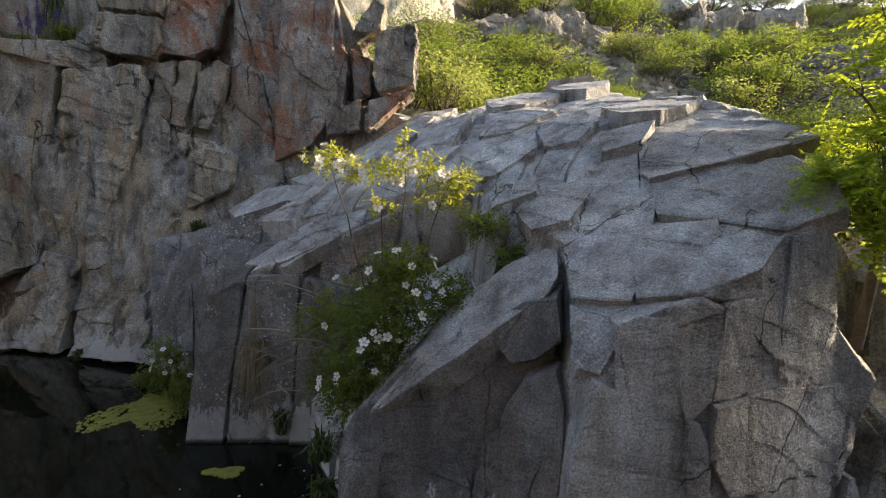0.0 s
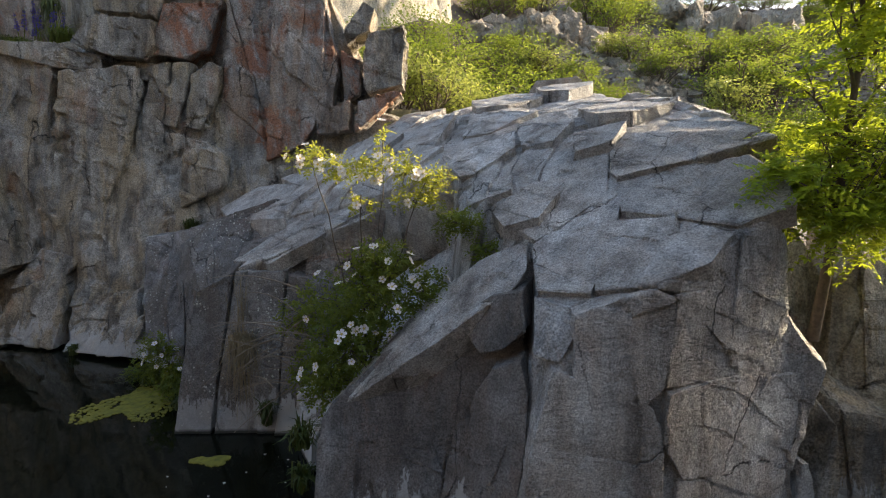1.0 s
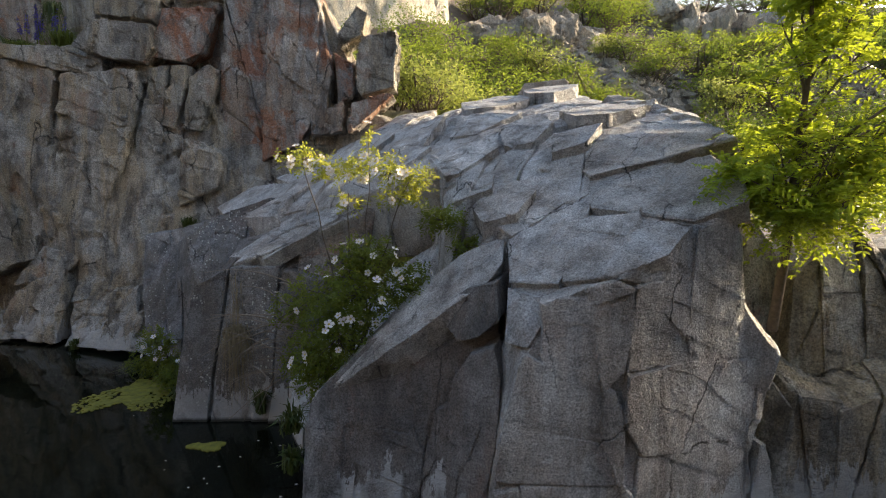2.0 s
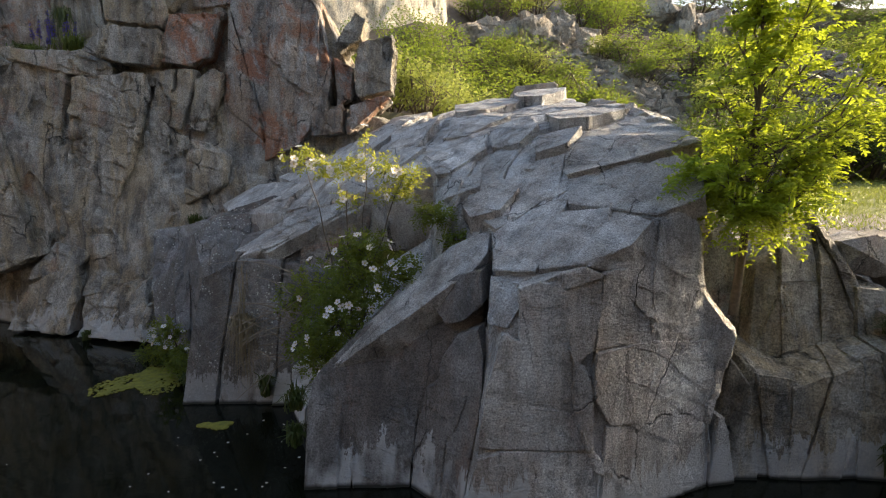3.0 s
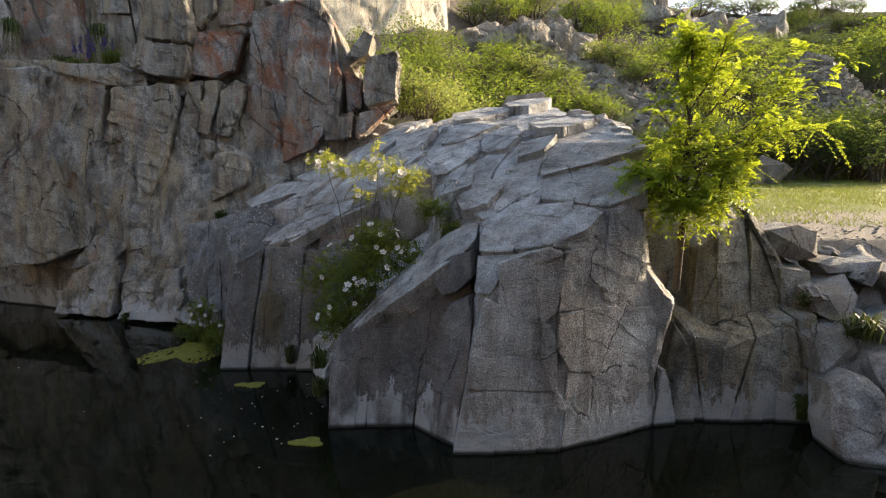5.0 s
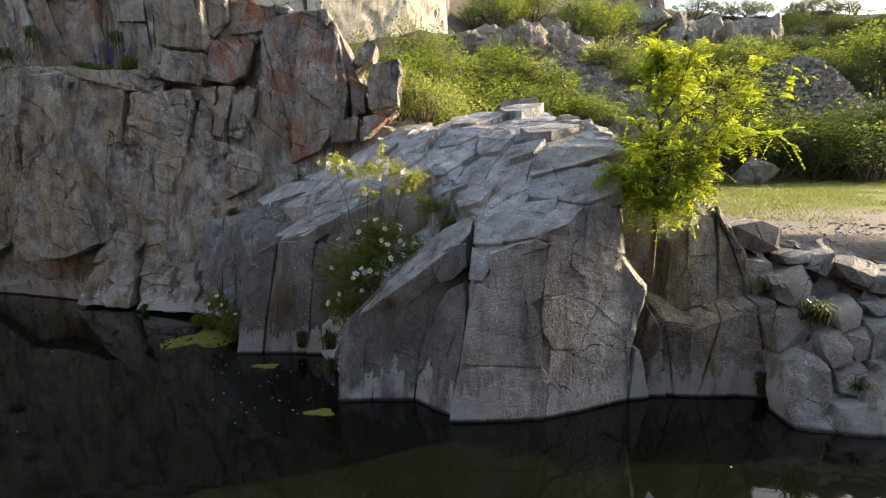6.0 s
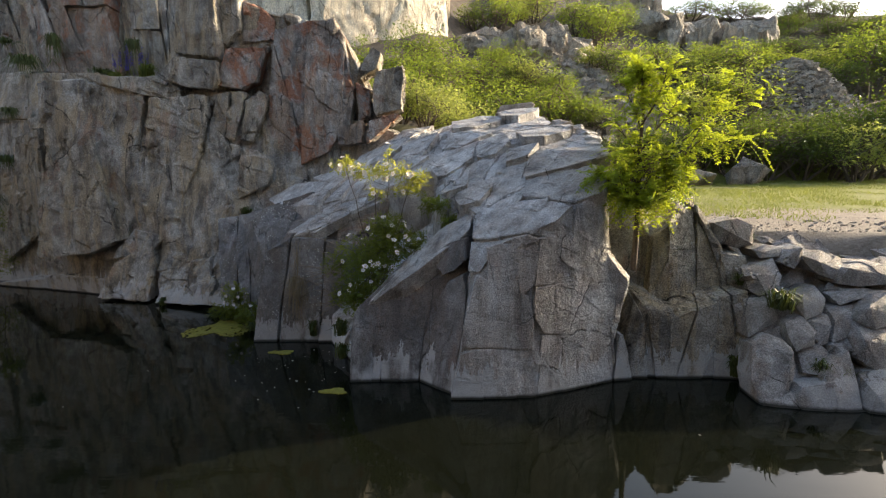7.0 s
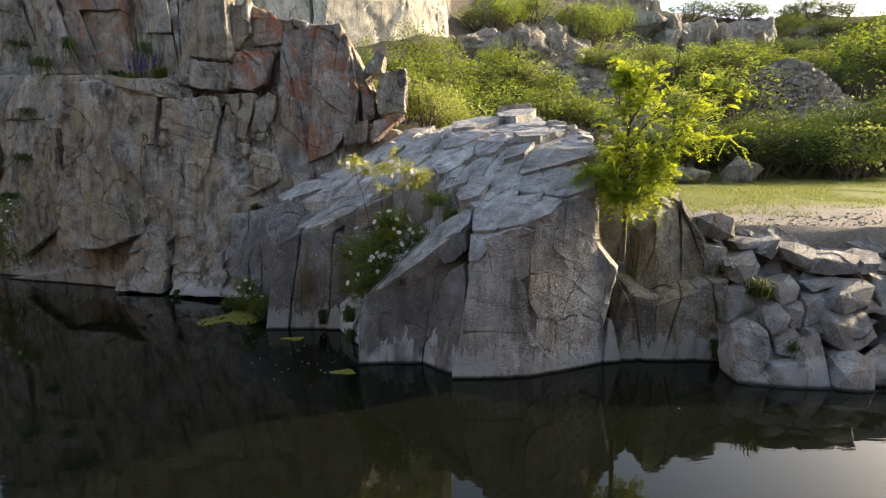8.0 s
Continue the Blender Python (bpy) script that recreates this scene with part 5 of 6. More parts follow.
# scree: one sheet of small broken stone on the slope
scree = Heap()
sr = np.random.default_rng(21)
for k in range(3600):
    u = sr.random()
    x, y = 6.2 + sr.normal() * 1.3 + 1.2 * u, 12.5 + 10 * u + sr.normal() * 0.4
    if k % 5 < 3:
        x, y = 15.9 + sr.normal() * 1.3, 18.9 + sr.normal() * 0.8
    s = (0.06 + 0.24 * sr.random() ** 3) * (0.5 if k % 5 < 3 else 1.0)
    c = np.array([(a, b, d) for a in (-1, 1) for b in (-1, 1) for d in (-1, 1)]) * sr.uniform(0.5, 1.1, (8, 3)) * s * (1, 1, 0.6)
    rot = np.array(Euler(tuple(sr.uniform(-0.6, 0.6, 3))).to_matrix())
    c = c @ rot + (x, y, float(terrain(x, y)) + s * 0.2)
    scree.add(c, [(0, 1, 3, 2), (4, 6, 7, 5), (0, 4, 5, 1), (2, 3, 7, 6), (0, 2, 6, 4), (1, 5, 7, 3)])
place("scree", scree.mesh("scree", False), HILL_ROCK, None, "loose broken stone scattered down the hillside", "scree", kind="stuff")


# ---- plants ----
def grown(start, way, length, n, bend, r):
    """A wandering path of n points."""
    p, d, out = np.array(start, float), unit(np.array(way, float)), [tuple(start)]
    for _ in range(n - 1):
        d = unit(d + r.normal(size=3) * bend)
        p = p + d * length / (n - 1)
        out.append(tuple(p))
    return out


def shrub(name, seed, n_clumps, per_clump, leaf, mat, label, category, group, squash=1.0, spread=0.17):
    """A bush one metre wide and about one high: limbs, and a crown of many leaves in uneven clumps."""
    r = np.random.default_rng(seed)
    thing = empty(name, label, category, group=group)
    wood, crown = Heap(), Heap()
    stems = []
    for k in range(7):
        a = 2 * math.pi * k / 7 + r.uniform(-0.3, 0.3)
        path = grown((0.04 * math.cos(a), 0.04 * math.sin(a), -0.05), (0.55 * math.cos(a), 0.55 * math.sin(a), 0.9), r.uniform(0.55, 0.95), 6, 0.16, r)
        stems.append(path)
        wood.add(*tube(path, np.linspace(0.02, 0.006, 6), 5))
    at, along, ups, size = [], [], [], []
    for k in range(n_clumps):
        a, e = r.uniform(0, 2 * math.pi), math.asin(r.uniform(-0.25, 1.0))
        rad = r.uniform(0.55, 1.05) ** 0.6 * (0.8 + 0.3 * math.sin(3 * a + seed) + 0.15 * r.normal())
        c = np.array((0.5 * rad * math.cos(a) * math.cos(e), 0.5 * rad * math.sin(a) * math.cos(e), (0.42 + 0.5 * rad * math.sin(e)) * squash))
        st = stems[int(r.integers(7))]
        b = np.array(st[int(r.integers(2, 6))])
        wood.add(*tube([tuple(b), tuple((b + c) / 2 + r.normal(size=3) * 0.03), tuple(c)], (0.006, 0.004, 0.002), 4))
        m = int(per_clump * r.uniform(0.6, 1.4))
        sz = spread * r.uniform(0.55, 1.1)
        pts = c + r.normal(size=(m, 3)) * sz * np.array((0.55, 0.55, 0.42))
        at.append(pts)
        along.append(unit(pts - c + r.normal(size=(m, 3)) * sz * 0.5) + np.array((0, 0, -0.15)))
        ups.append(np.array((0, 0, 1.0)) + r.normal(size=(m, 3)) * 0.55)
        size.append(leaf * r.uniform(0.6, 1.3, m))
    at, along, ups, size = (np.concatenate(v) for v in (at, along, ups, size))
    crown.add(*leaves(at, along, ups, size, size * 0.55))
    place("trunk", wood.mesh("trunk"), BARK, thing)
    place("crown", crown.mesh("crown", False), mat, thing)
    return thing


KINDS = {
    "bright": [shrub("shrub", 40 + k, 60, 26, 0.05, LEAF_BRIGHT, "sunlit yellow-green shrub with pale blossom on the slope", "shrub", "bright shrubs") for k in range(2)],
    "green": [shrub("shrub", 50 + k, 70, 26, 0.040, LEAF_BUSH, "leafy green shrub growing on the quarry hillside", "shrub", "hillside shrubs", 1.0, 0.16) for k in range(4)],
    "dark": [shrub("shrub", 60 + k, 90, 28, 0.034, LEAF_DARK, "dense dark green shrub behind the lawn", "shrub", "shrubs behind the lawn", 1.0, 0.15) for k in range(3)],
}
BUSHES = {
    "bright": ((0.0, 7.3, 1.3, 1.0), (0.7, 7.9, 1.4, 1.0), (1.4, 8.2, 1.4, 0.95), (2.1, 8.6, 1.2, 0.8), (-0.5, 7.6, 1.1, 1.0), (0.2, 9.0, 1.6, 1.1), (1.2, 9.6, 1.6, 1.1), (2.3, 9.9, 1.5, 1.0), (-0.9, 8.6, 1.4, 1.1), (-1.7, 8.9, 1.4, 1.2), (-2.6, 9.3, 1.5, 1.2), (3.0, 10.6, 1.5, 1.0), (3.9, 11.4, 1.4, 0.9)),
    "green": ((-1.2, 13.5, 2.2, 1.6), (-2.4, 14.2, 2.2, 1.5), (0.0, 13.6, 2.2, 1.6), (-3.6, 14.5, 2.0, 1.4), (-0.6, 16.0, 2.4, 1.6), (2.0, 15.6, 2.2, 1.5), (4.4, 16.2, 2.0, 1.3), (-0.9, 12.2, 2.0, 1.5), (-2.2, 12.0, 2.0, 1.4), (-3.2, 13.0, 2.0, 1.5), (0.2, 15.0, 2.4, 1.6), (1.5, 17.0, 2.4, 1.6), (3.2, 17.6, 2.2, 1.4), (2.6, 19.4, 2.2, 1.4), (0.05, 10.69, 1.94, 1.45), (1.09, 12.8, 2.39, 1.79), (2.37, 13.6, 2.59, 1.73), (3.55, 13.8, 2.36, 1.71), (4.48, 13.9, 1.91, 1.48), (5.23, 14.0, 1.69, 1.27), (-0.66, 10.08, 1.40, 1.09),
              (-1.13, 10.45, 1.45, 0.97), (-1.77, 10.72, 1.00, 0.83), (-3.51, 11.07, 1.77, 1.06), (-4.16, 11.20, 1.45, 0.73), (3.05, 25.12, 3.10, 2.07), (5.40, 27.6, 3.10, 1.94), (1.86, 26.22, 2.15, 1.44)),
    "dark": ((7.16, 12.40, 2.15, 1.6), (8.01, 12.6, 2.19, 1.7), (9.16, 12.8, 2.28, 1.75), (10.37, 13.0, 2.61, 1.85), (11.59, 13.2, 2.73, 1.95), (12.86, 13.5, 2.87, 2.15), (14.19, 13.8, 3.02, 2.7),
             (15.55, 14.1, 3.17, 3.1), (17.04, 14.4, 3.64, 3.8), (6.2, 12.2, 1.8, 1.4), (5.4, 12.0, 1.5, 1.1), (11.0, 14.6, 2.8, 1.5), (13.4, 15.2, 3.0, 1.5)),
}
BUSHES_HIGH = {
    "green": ((7.67, 26.6, 3.07, 1.92), (8.41, 24.23, 2.74, 2.06), (7.97, 19.97, 2.30, 1.73), (8.71, 26.0, 3.34, 1.86), (10.13, 21.61, 2.6, 1.4), (8.05, 18.2, 2.18, 1.64), (11.04, 20.54, 2.8, 1.5),
              (12.2, 20.46, 2.9, 1.7), (13.3, 20.8, 3.0, 1.8), (16.9, 23.4, 3.3, 1.5), (10.30, 17.26, 2.92, 1.86), (11.91, 17.29, 3.02, 1.92), (21.4, 22.6, 4.2, 3.3), (23.6, 22.8, 4.6, 3.6), (19.6, 24.4, 3.0, 1.6),
              (10.6, 28.3, 2.6, 1.6), (14.6, 25.6, 2.0, 0.8), (17.6, 25.8, 2.2, 0.9)),
    "bright": ((12.6, 12.3, 2.1, 1.75), (3.6, 17.0, 2.0, 1.3), (9.2, 15.6, 2.0, 1.5), (11.3, 18.2, 2.2, 1.5), (6.9, 20.5, 1.6, 1.1), (4.2, 26.5, 2.4, 1.6), (18.0, 22.4, 2.4, 1.4), (20.2, 24.8, 2.6, 1.5)),
    "dark": ((22.0, 36.0, 4.0, 1.7), (27.5, 36.0, 3.6, 2.0), (30.0, 36.0, 3.2, 1.5), (35.0, 36.0, 3.0, 1.9), (18.8, 36.0, 4.2, 1.5), (24.5, 37.5, 2.6, 1.3), (26.2, 36.0, 2.2, 1.6),
             (18.9, 21.4, 2.6, 1.9), (18.6, 27.0, 2.6, 1.3), (20.8, 27.4, 3.0, 1.5), (22.8, 26.6, 3.0, 1.7), (24.8, 28.2, 3.2, 1.6), (27.0, 28.4, 3.2, 1.8), (21.4, 31.2, 2.8, 1.2), (23.6, 32.6, 3.2, 1.4),
             (26.4, 32.0, 3.0, 1.4), (29.4, 32.4, 3.4, 1.6), (25.8, 25.2, 3.2, 2.2), (28.4, 26.2, 3.4, 2.2), (14.6, 22.6, 2.4, 1.3), (32.0, 31.0, 3.4, 1.8)),
}
used = set()
br = random.Random(3)
for table in (BUSHES, BUSHES_HIGH):
    for kind, rows in table.items():
        for x, y, wide, high in rows:
            proto = KINDS[kind][br.randrange(len(KINDS[kind]))]
            m = pose(x, y, float(terrain(x, y)) - 0.05, 0, 0, br.uniform(0, 360)) @ Matrix.Diagonal((wide, wide, high * 1.08, 1))
            if proto not in used:
                used.add(proto)
                proto.matrix_basis = m
            else:
                copy = copy_thing(proto, pose(0, 0, 0))
                copy.matrix_basis = m


def tuft(name, at, n, height, reach, mat, label, seed, group="", droop=0.4, width=0.006):
    r = np.random.default_rng(seed)
    heap = Heap()
    for _ in range(n):
        a = r.uniform(0, 2 * math.pi)
        out, h = reach * r.uniform(0.2, 1.0), height * r.uniform(0.5, 1.1)
        d = np.array((math.cos(a), math.sin(a), 0))
        side = np.array((-d[1], d[0], 0)) * width * r.uniform(0.6, 1.3)
        b = np.append(r.normal(size=2) * reach * 0.15, -0.02)
        p1, p2 = b + d * out * 0.35 + (0, 0, h * 0.7), b + d * out + (0, 0, h * (1 - droop * r.uniform(0.4, 1.6)))
        heap.add([b - side, b + side, p1 + side * 0.8, p1 - side * 0.8, p2 + side * 0.1, p2 - side * 0.1], [(0, 1, 2, 3), (3, 2, 4, 5)])
    ob = place(name, heap.mesh(name, False), mat, None, label, "grass tuft", group)
    ob.location = at
    return ob


# ---- sapling in the cleft ----
def sapling():
    r = np.random.default_rng(17)
    thing = empty("sapling", "young tree with bright yellow-green feathered leaves in a rock cleft", "tree", at=(2.22, 2.15, 1.1))
    wood = Heap()
    trunk = [(0, 0, -0.1), (-0.02, -0.08, 0.4), (-0.06, -0.14, 0.9), (-0.05, -0.16, 1.35), (-0.10, -0.18, 1.75)]
    wood.add(*tube(trunk, (0.03, 0.024, 0.018, 0.012, 0.006), 7))
    place("trunk", wood.mesh("trunk"), BARK, thing)
    tips = []
    spec = ((0.5, (0.6, -0.2, 0.5), 0.5), (0.55, (0.9, -0.1, 0.8), 1.0), (0.6, (0.8, 0.2, 0.65), 1.05), (0.6, (-0.7, -0.2, 0.5), 0.45), (0.75, (0.7, -0.3, 0.85), 0.95), (0.9, (-0.4, 0.2, 0.8), 0.42),
            (1.0, (0.6, 0.1, 0.9), 0.8), (1.15, (-0.3, -0.3, 0.9), 0.42), (1.25, (0.35, 0.0, 1.0), 0.5), (1.5, (0.1, 0.1, 1.0), 0.3), (0.5, (-0.7, 0.1, 0.45), 0.45), (0.5, (0.6, 0.2, 0.3), 0.4),
            (0.5, (-0.3, -0.5, 0.4), 0.35), (0.55, (0.2, -0.7, 0.4), 0.4), (0.7, (0.0, 0.7, 0.6), 0.5), (0.85, (0.95, 0.0, 0.45), 1.15), (1.4, (-0.3, 0.0, 1.0), 0.3), (0.55, (-0.55, -0.4, 0.45), 0.5))
    for h, way, length in spec:
        limb = Heap()
        k = min(int((h + 0.1) / 0.48), 3)
        a, b = np.array(trunk[k]), np.array(trunk[k + 1])
        start = a + (b - a) * np.clip((h - a[2]) / max(b[2] - a[2], 1e-3), 0, 1)
        path = grown(start, way, length, 8, 0.13, r)
        limb.add(*tube(path, np.linspace(0.010, 0.003, 8), 5))
        tips += [(np.array(path[j]), unit(np.array(path[min(j + 1, 7)]) - np.array(path[j - 1]))) for j in range(2, 8)]
        for _ in range(4):
            j = int(r.integers(2, 7))
            sub = grown(path[j], unit(np.array(way, float)) + r.normal(size=3) * 0.6, length * r.uniform(0.25, 0.45), 5, 0.15, r)
            limb.add(*tube(sub, np.linspace(0.005, 0.002, 5), 4))
            tips += [(np.array(sub[q]), unit(np.array(sub[q]) - np.array(sub[q - 1]))) for q in (1, 2, 3, 4)]
        place("limb", limb.mesh("limb"), BARK, thing)
    # short shoots low on the trunk make the dense lower half
    shoots = Heap()
    for _ in range(80):
        d = unit(r.normal(size=3) + (0.25, -0.1, 0.15))
        e = np.array((0.0, -0.1, 0.85)) + d * np.array((0.42, 0.30, 0.32)) * r.uniform(0.35, 1.0)
        b = np.array((-0.03, -0.1, 0.45 + 0.6 * r.random()))
        shoots.add(*tube([tuple(b), tuple((b + e) / 2 + r.normal(size=3) * 0.03), tuple(e)], (0.004, 0.003, 0.0015), 4))
        tips.append((e, unit(e - b)))
    for k in range(8):
        e = np.array((r.uniform(-0.1, 0.16), -0.16 - 0.1 * r.random(), r.uniform(0.36, 0.55)))
        b = np.array((-0.02, -0.06, 0.5 + 0.1 * r.random()))
        shoots.add(*tube([tuple(b), tuple((b + e) / 2 + (0.02, -0.04, 0.02)), tuple(e)], (0.003, 0.002, 0.001), 4))
        tips.append((e, unit(e - b)))
    place("shoot_tangle", shoots.mesh("shoot_tangle"), BARK, thing)
    # each leaf is a stalk with rows of paired leaflets
    at, along, ups, size = [], [], [], []
    crown = Heap()
    for p, d in tips:
        for _ in range(3):
            way = unit(d * 0.5 + r.normal(size=3) * 0.7 + (0, 0, 0.25))
            length = r.uniform(0.10, 0.19)
            up = unit(np.array((0, 0, 1.0)) + r.normal(size=3) * 0.35)
            side = unit(np.cross(way, up))
            stalk = [p + way * length * f - np.array((0, 0, 1)) * length * 0.4 * f * f for f in np.linspace(0, 1, 8)]
            crown.add(*tube([tuple(q) for q in stalk[::2] + [stalk[-1]]], (0.0016, 0.0014, 0.0012, 0.001, 0.0008), 3))
            for j in range(2, 8):
                for sgn in (-1, 1):
                    at.append(stalk[j])
                    along.append(side * sgn + way * 0.35 - up * 0.15)
                    ups.append(up + r.normal(size=3) * 0.2)
                    size.append(r.uniform(0.022, 0.036))
            at.append(stalk[-1]), along.append(way - up * 0.3), ups.append(up), size.append(0.03)
    size = np.array(size)
    crown.add(*leaves(np.array(at), np.array(along), np.array(ups), size, size * 0.56, 0.12))
    place("crown", crown.mesh("crown", False), LEAF_SAPLING, thing)


sapling()


# ---- dog rose in the gully ----
def petal_flower():
    v, f = [], []
    for k in range(5):
        a = 2 * math.pi * k / 5
        c, s = math.cos(a), math.sin(a)
        prof = ((0.003, 0.0, 0.0), (0.014, -0.010, 0.005), (0.026, -0.011, 0.008), (0.030, 0.0, 0.007), (0.026, 0.011, 0.008), (0.014, 0.010, 0.005))
        b = len(v)
        v += [(c * r - s * t, s * r + c * t, h) for r, t, h in prof]
        f += [(b, b + 1, b + 2, b + 3), (b, b + 3, b + 4, b + 5)]
    return v, f


def stamen_disc():
    v, f = [(0, 0, 0.007)], []
    v += [(0.006 * math.cos(2 * math.pi * k / 8), 0.006 * math.sin(2 * math.pi * k / 8), 0.004) for k in range(8)]
    f = [(0, 1 + 2 * k, 1 + (2 * k + 1) % 8, 1 + (2 * k + 2) % 8) for k in range(4)]
    return v, f


FLOWER = mesh_from_arrays("flower", *petal_flower(), False)
FLOWER.materials.append(PETAL)
DISC = mesh_from_arrays("stamens", *stamen_disc(), False)
DISC.materials.append(STAMEN)


def rose_leaves(points, r, heap, size=0.022):
    at, along, ups, sz = [], [], [], []
    for p in points:
        way = unit(r.normal(size=3) + (0, -0.15, 0.1))
        up = unit(np.array((0, -0.2, 1.0)) + r.normal(size=3) * 0.5)
        side = unit(np.cross(way, up))
        for f, sgn in ((0.35, -1), (0.35, 1), (0.7, -1), (0.7, 1), (1.0, 0)):
            at.append(p + way * 0.055 * f)
            along.append(side * sgn + way * (0.5 if sgn else 1.0))
            ups.append(up + r.normal(size=3) * 0.15)
            sz.append(size * r.uniform(0.75, 1.25))
    sz = np.array(sz)
    heap.add(*leaves(np.array(at), np.array(along), np.array(ups), sz, sz * 0.62))


def rose_bush(name, base, stems, clouds, category, seed, label):
    """stems: end points of the canes. clouds: (centre, radii, leaves, blossoms)."""
    r = np.random.default_rng(seed)
    thing = empty(name, label, category, at=base)
    # young collects the upper leaves, which get the colour with sunlight in it
    foliage, young = Heap(), Heap()
    for end, rad in stems:
        e = np.array(end) - base
        mid = e * 0.5 + np.array((r.normal() * 0.08, r.normal() * 0.08, 0.1))
        path = [tuple((1 - t) ** 2 * np.zeros(3) + 2 * t * (1 - t) * mid + t * t * e + r.normal(size=3) * 0.008) for t in np.linspace(0, 1, 9)]
        cane = Heap()
        cane.add(*tube(path, np.linspace(rad, rad * 0.35, 9), 5))
        place("cane", cane.mesh("cane"), BARK, thing)
    k = 0
    for centre, radii, n_leaf, n_bloom in clouds:
        c = np.array(centre) - base
        n_leaf = int(n_leaf * (1.3 if centre[2] > 1.65 else 2.4))
        dirs = unit(r.normal(size=(n_leaf, 3)))
        pts = c + dirs * np.array(radii) * (r.random((n_leaf, 1)) ** 0.45)
        rose_leaves(pts, r, young if centre[2] > 1.65 else foliage)
        for p in pts[::26]:
            twig = Heap()
            twig.add(*tube([tuple(c + (p - c) * 0.1), tuple(c + (p - c) * 0.6 + r.normal(size=3) * 0.02), tuple(p)], (0.004, 0.003, 0.0015), 4))
            place("twig", twig.mesh("twig"), BARK, thing)
        for _ in range(n_bloom):
            d = unit(r.normal(size=3) + (0, -0.9, 0.35))
            ob = new("flower", FLOWER)
            ob.parent = thing
            face = unit(d + np.array((0, -0.4, 0.6)) + r.normal(size=3) * 0.35)
            ob.matrix_basis = Matrix.Translation(c + d * np.array(radii) * 1.02) @ Vector(face).to_track_quat("Z", "Y").to_matrix().to_4x4() @ Matrix.Diagonal((*[r.uniform(0.7, 1.05)] * 3, 1))
            st = new("stamens", DISC)
            st.parent = ob
            k += 1
    place("foliage", foliage.mesh("foliage", False), LEAF_ROSE, thing)
    if young.n:
        place("sunlit_foliage", young.mesh("sunlit_foliage", False), LEAF_ROSE_SUNLIT, thing, "yellow-green upper leaves with sunlight put into their colour")


rose_bush("rose_bush", np.array((-0.3, 2.55, 0.55)),
          [((-0.28, 2.5, 1.78), 0.010), ((-0.62, 2.65, 1.98), 0.008), ((0.12, 2.45, 1.90), 0.008), ((-0.15, 2.5, 2.16), 0.006), ((-0.2, 2.4, 1.4), 0.008), ((-0.5, 2.45, 1.1), 0.007), ((0.1, 2.5, 1.3), 0.007)],
          [((-0.62, 2.62, 2.00), (0.15, 0.12, 0.09), 60, 7), ((-0.42, 2.58, 1.93), (0.14, 0.12, 0.08), 55, 5), ((-0.22, 2.52, 1.95), (0.14, 0.12, 0.08), 55, 6), ((-0.02, 2.47, 1.92), (0.14, 0.12, 0.09), 60, 6),
           ((0.14, 2.46, 1.86), (0.13, 0.1, 0.09), 60, 3), ((0.05, 2.45, 1.76), (0.2, 0.1, 0.05), 50, 1), ((-0.16, 2.5, 2.12), (0.04, 0.04, 0.10), 14, 1), ((-0.3, 2.52, 1.72), (0.1, 0.08, 0.06), 25, 2),
           ((-0.18, 2.42, 1.38), (0.2, 0.16, 0.13), 130, 9), ((-0.22, 2.35, 1.15), (0.26, 0.2, 0.18), 190, 8), ((-0.35, 2.3, 0.9), (0.28, 0.2, 0.2), 190, 7), ((-0.45, 2.3, 0.68), (0.2, 0.18, 0.16), 120, 4),
           ((0.1, 2.42, 1.2), (0.16, 0.12, 0.15), 90, 3), ((0.3, 2.65, 1.6), (0.16, 0.12, 0.10), 70, 1), ((-0.5, 2.6, 1.1), (0.25, 0.2, 0.2), 90, 3), ((-0.75, 2.78, 0.95), (0.24, 0.14, 0.16), 80, 3), ((-0.62, 2.6, 0.65), (0.2, 0.16, 0.2), 90, 2), ((0.45, 2.5, 1.45), (0.10, 0.08, 0.07), 30, 0)], "rose bush", 31,
          "dog rose bush with small white blossoms in the rock gully")
rose_bush("rose_bush", np.array((-2.3, 3.75, 0.05)), [((-2.35, 3.7, 0.4), 0.006), ((-2.2, 3.65, 0.35), 0.005)],
          [((-2.35, 3.65, 0.38), (0.16, 0.12, 0.16), 70, 6), ((-2.15, 3.6, 0.2), (0.2, 0.12, 0.12), 70, 1)], "rose bush", 33, "small white-flowering rose bush at the foot of the rocks")
rose_bush("rose_bush", np.array((-7.2, 5.5, 0.3)), [((-7.2, 5.4, 1.2), 0.008), ((-7.4, 5.4, 0.9), 0.008)],
          [((-7.15, 5.35, 1.25), (0.3, 0.2, 0.3), 110, 12), ((-7.5, 5.4, 0.9), (0.35, 0.2, 0.3), 140, 9), ((-7.3, 5.4, 0.5), (0.5, 0.2, 0.3), 160, 4)], "rose bush", 35, "white-flowering rose bush against the shaded cliff")

rose_bush("leafy_weed", np.array((-2.52, 3.86, 0.0)), [((-2.6, 3.8, 0.16), 0.004), ((-2.4, 3.78, 0.14), 0.004)],
          [((-2.62, 3.82, 0.12), (0.17, 0.10, 0.09), 55, 0), ((-2.42, 3.78, 0.10), (0.16, 0.10, 0.08), 55, 0)], "weed", 37, "low leafy green weeds growing at the waterline")
rose_bush("leafy_weed", np.array((-2.12, 3.5, 0.0)), [((-2.15, 3.45, 0.2), 0.004), ((-2.0, 3.42, 0.16), 0.004)],
          [((-2.15, 3.44, 0.15), (0.13, 0.08, 0.10), 50, 0), ((-2.02, 3.40, 0.10), (0.12, 0.08, 0.08), 40, 0)], "weed", 39, "low leafy green weeds growing at the waterline")

